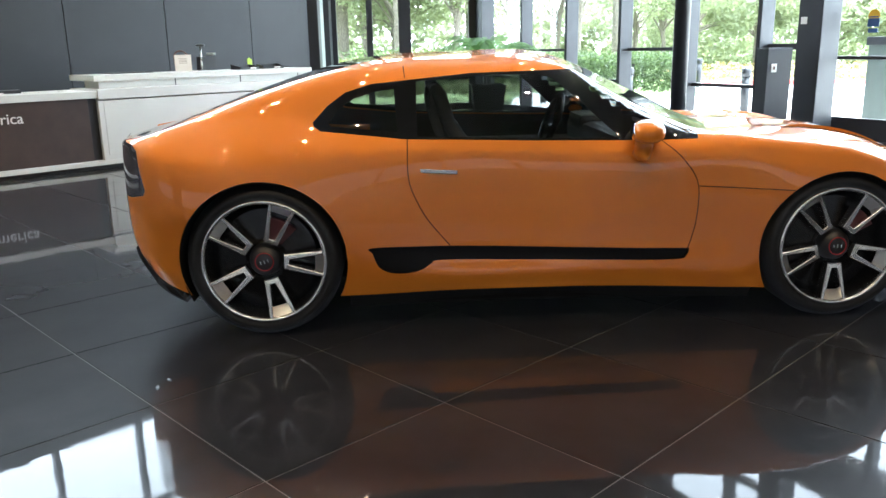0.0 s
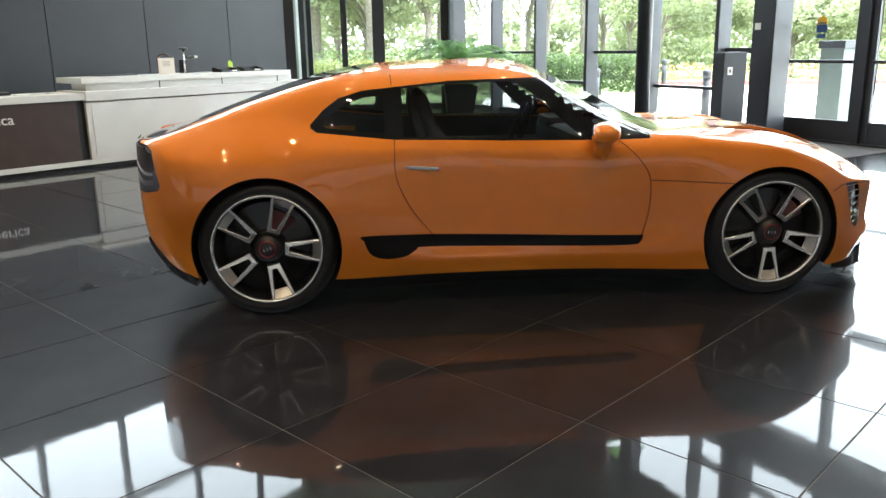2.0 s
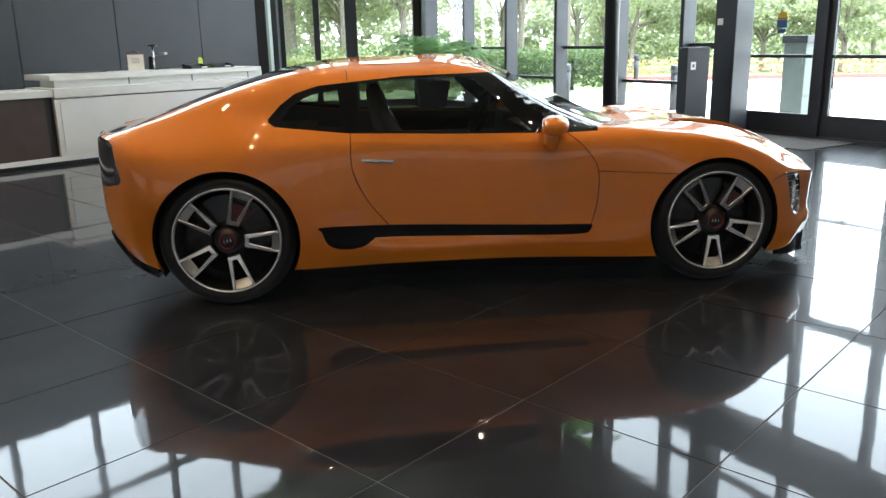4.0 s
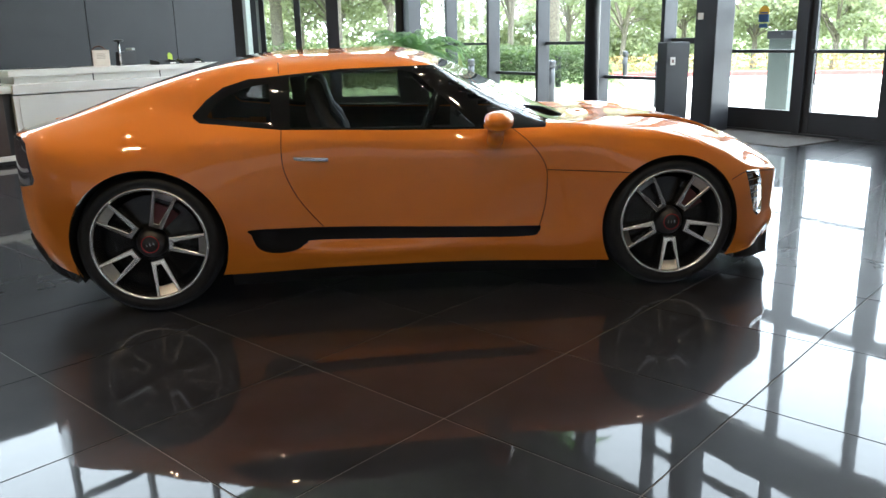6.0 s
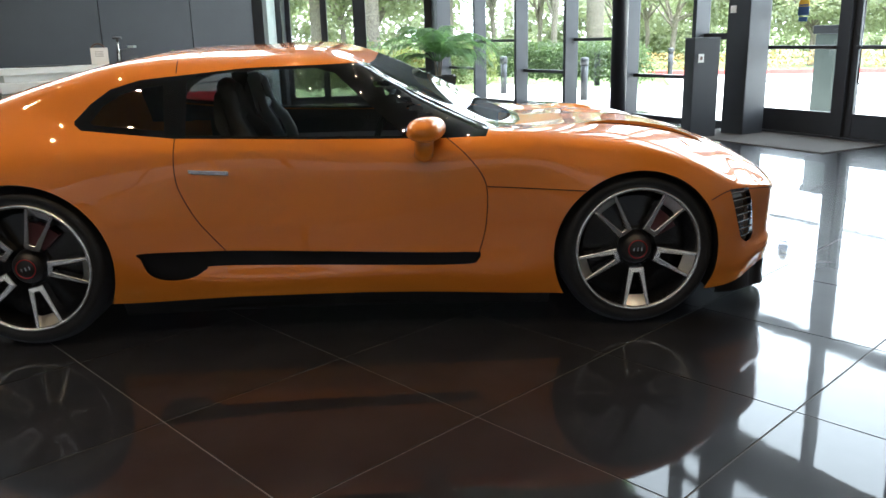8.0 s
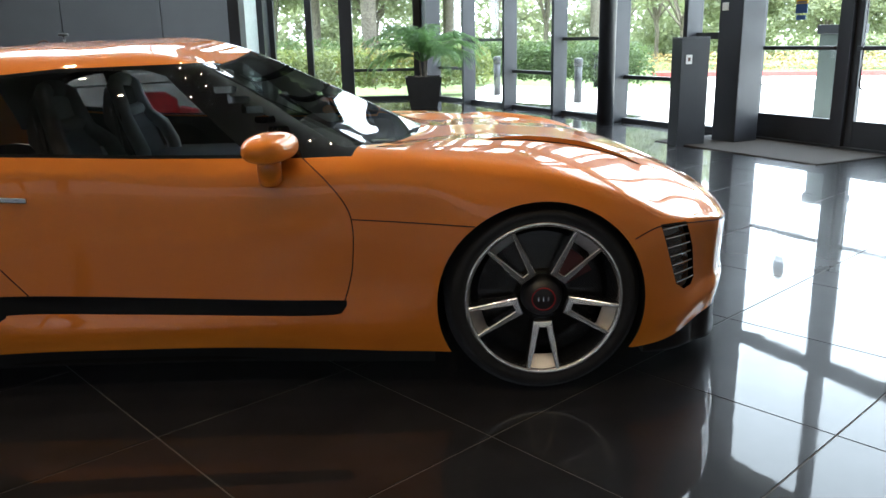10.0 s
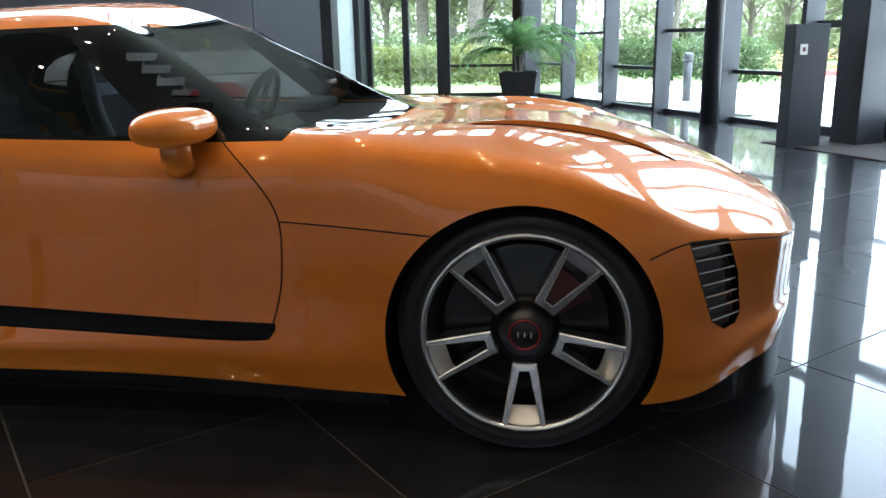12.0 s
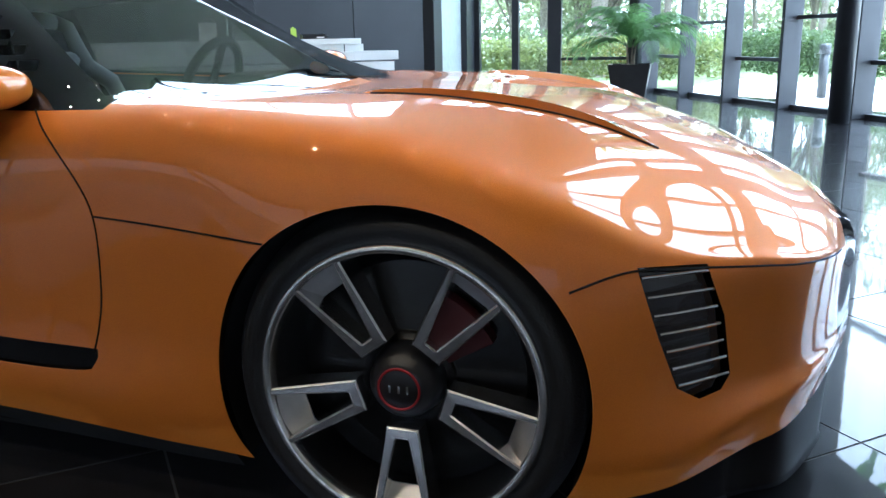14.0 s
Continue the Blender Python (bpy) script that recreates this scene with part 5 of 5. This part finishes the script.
slab("pavement", [on_front(-5.2, 0.0)[:2], (3.4, 16.2), (4.0, 18.6), (7.0, 14.6), (8.2, 15.6), (9.5, 20.5), (60, 6.4), (60, -40), on_front(40, 0.0)[:2]], -0.03, 0.12, M_PAVE, "sunlit pale concrete forecourt", "pavement")
KERB = [Vector((9.0, 20.64, 0)), Vector((60, 6.4, 0))]
kd = KERB[1] - KERB[0]
kc = (KERB[0] + KERB[1]) / 2
kerb = tagged(link_bm("kerb", box(kd.length, 0.18, 0.16, at=(kc.x, kc.y, -0.05), rz=math.atan2(kd.y, kd.x), bevel=0.02), M_REDKERB), "red-painted kerb along the forecourt", "kerb", kind="structure")


def leaf_cloud(blobs, count, size, seed, flat=1.0):
    """Small leaf quads scattered over the skins of several blobs (centre, radii)."""
    rnd = random.Random(seed)
    verts, faces = [], []
    wts = [b[1][0] * b[1][2] for b in blobs]
    for _ in range(count):
        (cx, cy, cz), (rx, ry, rz) = rnd.choices(blobs, wts)[0]
        d = Vector((rnd.gauss(0, 1), rnd.gauss(0, 1), rnd.gauss(0, 1))).normalized()
        k = rnd.uniform(0.55, 1.05)
        p = Vector((cx + d.x * rx * k, cy + d.y * ry * k, cz + d.z * rz * k))
        s = size * rnd.uniform(0.6, 1.4)
        u = Vector((rnd.gauss(0, 1), rnd.gauss(0, 1), rnd.gauss(0, 0.7))).normalized()
        v = u.cross(Vector((rnd.gauss(0, 1), rnd.gauss(0, 1), rnd.gauss(0, 1)))).normalized()
        u, v, base = u * (0.5 * s), v * (0.28 * s), len(verts)
        verts += [p - u, p - v, p + u, p + v]
        faces.append((base, base + 1, base + 2, base + 3))
    me = bpy.data.meshes.new("crown")
    me.from_pydata(verts, [], faces)
    return me


def hedge(name, p, q, height, depth, seed, material, label, count):
    rnd = random.Random(seed)
    p, q = Vector((*p, 0)), Vector((*q, 0))
    n = max(3, int((q - p).length / 0.35))
    blobs = []
    for i in range(n + 1):
        c = p.lerp(q, i / n)
        for zz in (0.3, 0.62, 0.88):
            blobs.append(((c.x + rnd.uniform(-0.1, 0.1), c.y + rnd.uniform(-0.1, 0.1), height * zz * 0.93), (0.34, depth / 2, height * 0.22 * rnd.uniform(0.85, 1.15))))
    me = leaf_cloud(blobs, count, 0.085, seed)
    me.materials.append(material)
    return tagged(new(name, me), label, "hedge", kind="stuff")


def tree(name, x, y, height, spread, seed, leaves, label):
    t = tagged(new(name), label, "tree")
    rnd = random.Random(seed)
    top = height * 0.42
    part("trunk", tube([(0, 0, -0.2), (0.05, 0.03, top * 0.5), (rnd.uniform(-0.2, 0.2), rnd.uniform(-0.2, 0.2), top)], 0.14, 9, taper=0.6), M_BARK, t)
    blobs = []
    limbs = bmesh.new()
    for k in range(11):
        az = k * 2.4 + rnd.uniform(-0.4, 0.4)
        r = spread * rnd.uniform(0.25, 0.85)
        z = height * rnd.uniform(0.42, 0.95)
        e = Vector((r * math.cos(az), r * math.sin(az), z))
        tube([(0, 0, top * rnd.uniform(0.6, 1.0)), (e.x * 0.5, e.y * 0.5, (top + z) / 2), e], 0.05, 6, limbs, taper=0.4)
        blobs.append((tuple(e), (spread * 0.36, spread * 0.36, height * 0.13)))
    part("limbs", limbs, M_BARK, t)
    me = leaf_cloud(blobs, leaves, 0.17, seed)
    me.materials.append(M_LEAF)
    cr = new("crown", me)
    cr.parent = t
    t.matrix_basis = Matrix.Translation((x, y, -0.1))
    return t


def palm_trunk(x, y, r, seed):
    t = tagged(new("palm_tree"), "tall palm tree with a ringed grey trunk", "palm tree")
    prof = []
    for i in range(128):
        z = i * 0.11
        prof += [(r * 1.04, z), (r * 0.93, z + 0.09)]
    part("trunk", lathe(prof, 18), M_BARK, t, smooth=True)
    rnd = random.Random(seed)
    bm = bmesh.new()
    for k in range(34):
        az, el = k * 2.4, rnd.uniform(-0.5, 1.2)
        p = Vector((0, 0, 14.0))
        for i in range(10):
            q = p + Vector((math.cos(az) * math.cos(el), math.sin(az) * math.cos(el), math.sin(el))) * 0.28
            sd = Vector((-math.sin(az), math.cos(az), -0.4)) * 0.35 * math.sin(math.pi * (i + 1) / 11.0)
            sd2 = Vector((math.sin(az), -math.cos(az), -0.4)) * 0.35 * math.sin(math.pi * (i + 1) / 11.0)
            for w in (sd, sd2):
                bm.faces.new([bm.verts.new(v) for v in (p, q, q + w, p + w)])
            p, el = q, el - 0.13
    part("crown", bm, M_PALM, t)
    t.matrix_basis = Matrix.Translation((x, y, -0.15))


hedge("hedge", (-4.5, 16.0), (3.6, 16.7), 1.0, 1.0, 1, M_HEDGE_Y, "yellow-green clipped hedge outside the glazing", 18000)
hedge("hedge", (4.0, 20.4), (7.3, 15.7), 1.05, 1.1, 2, M_HEDGE, "green clipped hedge beside the forecourt", 14000)
hedge("hedge", (-6.0, 20.5), (4.4, 21.5), 1.25, 1.2, 3, M_HEDGE, "green hedge row farther off", 9000)
hedge("ornamental_grass", (9.3, 22.0), (60, 7.9), 0.62, 2.2, 4, M_DRYGRASS, "ochre ornamental grass behind the kerb", 16000)
rt = random.Random(21)
for k in range(22):
    u, v = rt.uniform(-0.42, 0.35), rt.uniform(27, 44)
    tree("tree", 1.5 + v * u, -3 + v * 0.95, rt.uniform(5.5, 8.0), rt.uniform(2.4, 3.4), 100 + k, 7000, "broad green tree beyond the forecourt")
for k in range(12):
    c = KERB[0] + kd * (0.02 + 0.05 * k) + Vector((0.27, 0.96, 0)) * rt.uniform(6, 14)
    tree("tree", c.x, c.y, rt.uniform(3.6, 4.6), rt.uniform(1.9, 2.6), 140 + k, 6500, "small round green tree beyond the kerb")


def woods(p, q, height, seed, count, size):
    """A far belt of trees as one leafy mass with an uneven top."""
    rnd = random.Random(seed)
    p, q = Vector((*p, 0)), Vector((*q, 0))
    n = int((q - p).length / 1.6)
    blobs = []
    for i in range(n + 1):
        c = p.lerp(q, i / n)
        h = height * rnd.uniform(0.65, 1.1)
        for zz in (0.2, 0.5, 0.8):
            blobs.append(((c.x + rnd.uniform(-1, 1), c.y + rnd.uniform(-1, 1), h * zz), (1.5 * rnd.uniform(0.7, 1.2), 1.5, h * 0.24)))
    me = leaf_cloud(blobs, count, size, seed)
    me.materials.append(M_LEAF)
    tagged(new("far_trees", me), "distant belt of pale green trees", "trees", kind="stuff")


woods((-22, 42), (22, 46), 5.0, 7, 40000, 0.30)
woods((14, 40), (75, 20), 3.6, 8, 50000, 0.28)
for x, y, r in ((0.55, 22.5, 0.24), (8.0, 23.5, 0.30), (-1.6, 26.0, 0.22), (3.2, 27, 0.22)):
    palm_trunk(x, y, r, int(x * 10) + 50)


def bollard(x, y):
    t = tagged(new("bollard"), "dark bollard light standing on the forecourt", "bollard", group="bollards on the forecourt")
    part("post", lathe([(0.001, 0.0), (0.075, 0.0), (0.075, 0.95), (0.001, 0.95)], 20), M_FRAME, t, smooth=True)
    part("head", lathe([(0.080, 0.80), (0.085, 0.80), (0.085, 0.95), (0.06, 0.975), (0.001, 0.98)], 20), M_FRAME, t, smooth=True)
    t.matrix_basis = Matrix.Translation((x, y, -0.03)) @ Matrix.Diagonal((1, 1, 0.86, 1))


for x, y in ((5.16, 11.95), (6.48, 16.5), (6.66, 9.81), (9.3, 19.4), (3.84, 14.44)):
    bollard(x, y)
M_PILLAR = mat("grey_green_metal", (0.05, 0.065, 0.06), 0.5, vary=0.1)
t = tagged(new("kiosk_pillar"), "grey-green rectangular pillar outside the doors", "pillar")
part("body", box(0.42, 0.42, 1.20, bevel=0.01), M_PILLAR, t)
part("cap", box(0.48, 0.48, 0.13, at=(0, 0, 1.20), bevel=0.01), M_FRAME, t)
t.matrix_basis = Matrix.Translation((8.26, 8.25, -0.03)) @ Matrix.Rotation(F_ANGLE, 4, "Z")

# ---- ceiling lamps ----
M_GLOW = bpy.data.materials.new("warm_lamp_glow")
M_GLOW.use_nodes = True
e = M_GLOW.node_tree.nodes["Principled BSDF"]
e.inputs["Emission Color"].default_value, e.inputs["Emission Strength"].default_value = (1.0, 0.72, 0.42, 1), 500
proto = None
for ix in range(5):
    for iy in range(4):
        p = (-4.5 + 2.3 * ix, -6.0 + 3.2 * iy)
        if proto is None:
            proto = tagged(new("ceiling_downlight"), "small warm round downlight in the ceiling", "downlight", group="ceiling downlights")
            part("trim_ring", lathe([(0.04, -0.001), (0.065, -0.006), (0.065, 0.0)], 24), M_WHITEWALL, proto)
            part("lens", lathe([(0.001, -0.002), (0.04, -0.002)], 24), M_GLOW, proto, "glowing lens")
            proto.matrix_basis = Matrix.Translation((*p, HIGH))
        else:
            copy_thing(proto, Matrix.Translation((*p, HIGH)))

# ---- floor tiles ----
TILE, T_ANG, T0 = 0.7632, radians(41.8), Vector((1.333, -1.1425, 0))
tu, tv = Vector((math.cos(T_ANG), math.sin(T_ANG), 0)), Vector((-math.sin(T_ANG), math.cos(T_ANG), 0))
hall = np.asarray(INSIDE)


def tile_mesh(bm=None, m=None):
    h, b = TILE / 2 - 0.0024, 0.0012
    own = bm or bmesh.new()
    lo = [own.verts.new((m or Matrix.Identity(4)) @ Vector((sx * h, sy * h, -0.0035))) for sx, sy in ((-1, -1), (1, -1), (1, 1), (-1, 1))]
    up = [own.verts.new((m or Matrix.Identity(4)) @ Vector((sx * (h - b), sy * (h - b), 0.0))) for sx, sy in ((-1, -1), (1, -1), (1, 1), (-1, 1))]
    own.faces.new(up)
    for i in range(4):
        own.faces.new((lo[i], lo[(i + 1) % 4], up[(i + 1) % 4], up[i]))
    return own


me_tile = bpy.data.meshes.new("tile")
bm = tile_mesh()
bm.to_mesh(me_tile)
bm.free()
me_tile.materials.append(M_FLOOR)
near, rest = [], []
for i in range(-26, 27):
    for j in range(-26, 27):
        c = T0 + tu * TILE * (i + 0.5) + tv * TILE * (j + 0.5)
        corners = np.array([[(c + tu * TILE * a + tv * TILE * b).x, (c + tu * TILE * a + tv * TILE * b).y] for a, b in ((-0.5, -0.5), (0.5, -0.5), (0.5, 0.5), (-0.5, 0.5))])
        k = inside(corners, INSIDE)
        if k.all() and -3.5 < c.x < 6.2 and -4.2 < c.y < 7.5:
            near.append(c)
        elif k.any():
            rest.append(c)
near.sort(key=lambda c: (c - Vector((2.0, -0.5, 0))).length)
rest += near[300:]
for c in near[:300]:
    ob = new("tile", me_tile)
    ob.parent = floor
    ob.matrix_basis = Matrix.Translation(c) @ Matrix.Rotation(T_ANG, 4, "Z")
bm = bmesh.new()
for c in rest:
    tile_mesh(bm, Matrix.Translation(c) @ Matrix.Rotation(T_ANG, 4, "Z"))
far = part("floor_tiles", bm, M_FLOOR, floor)
far["kind"] = "stuff"
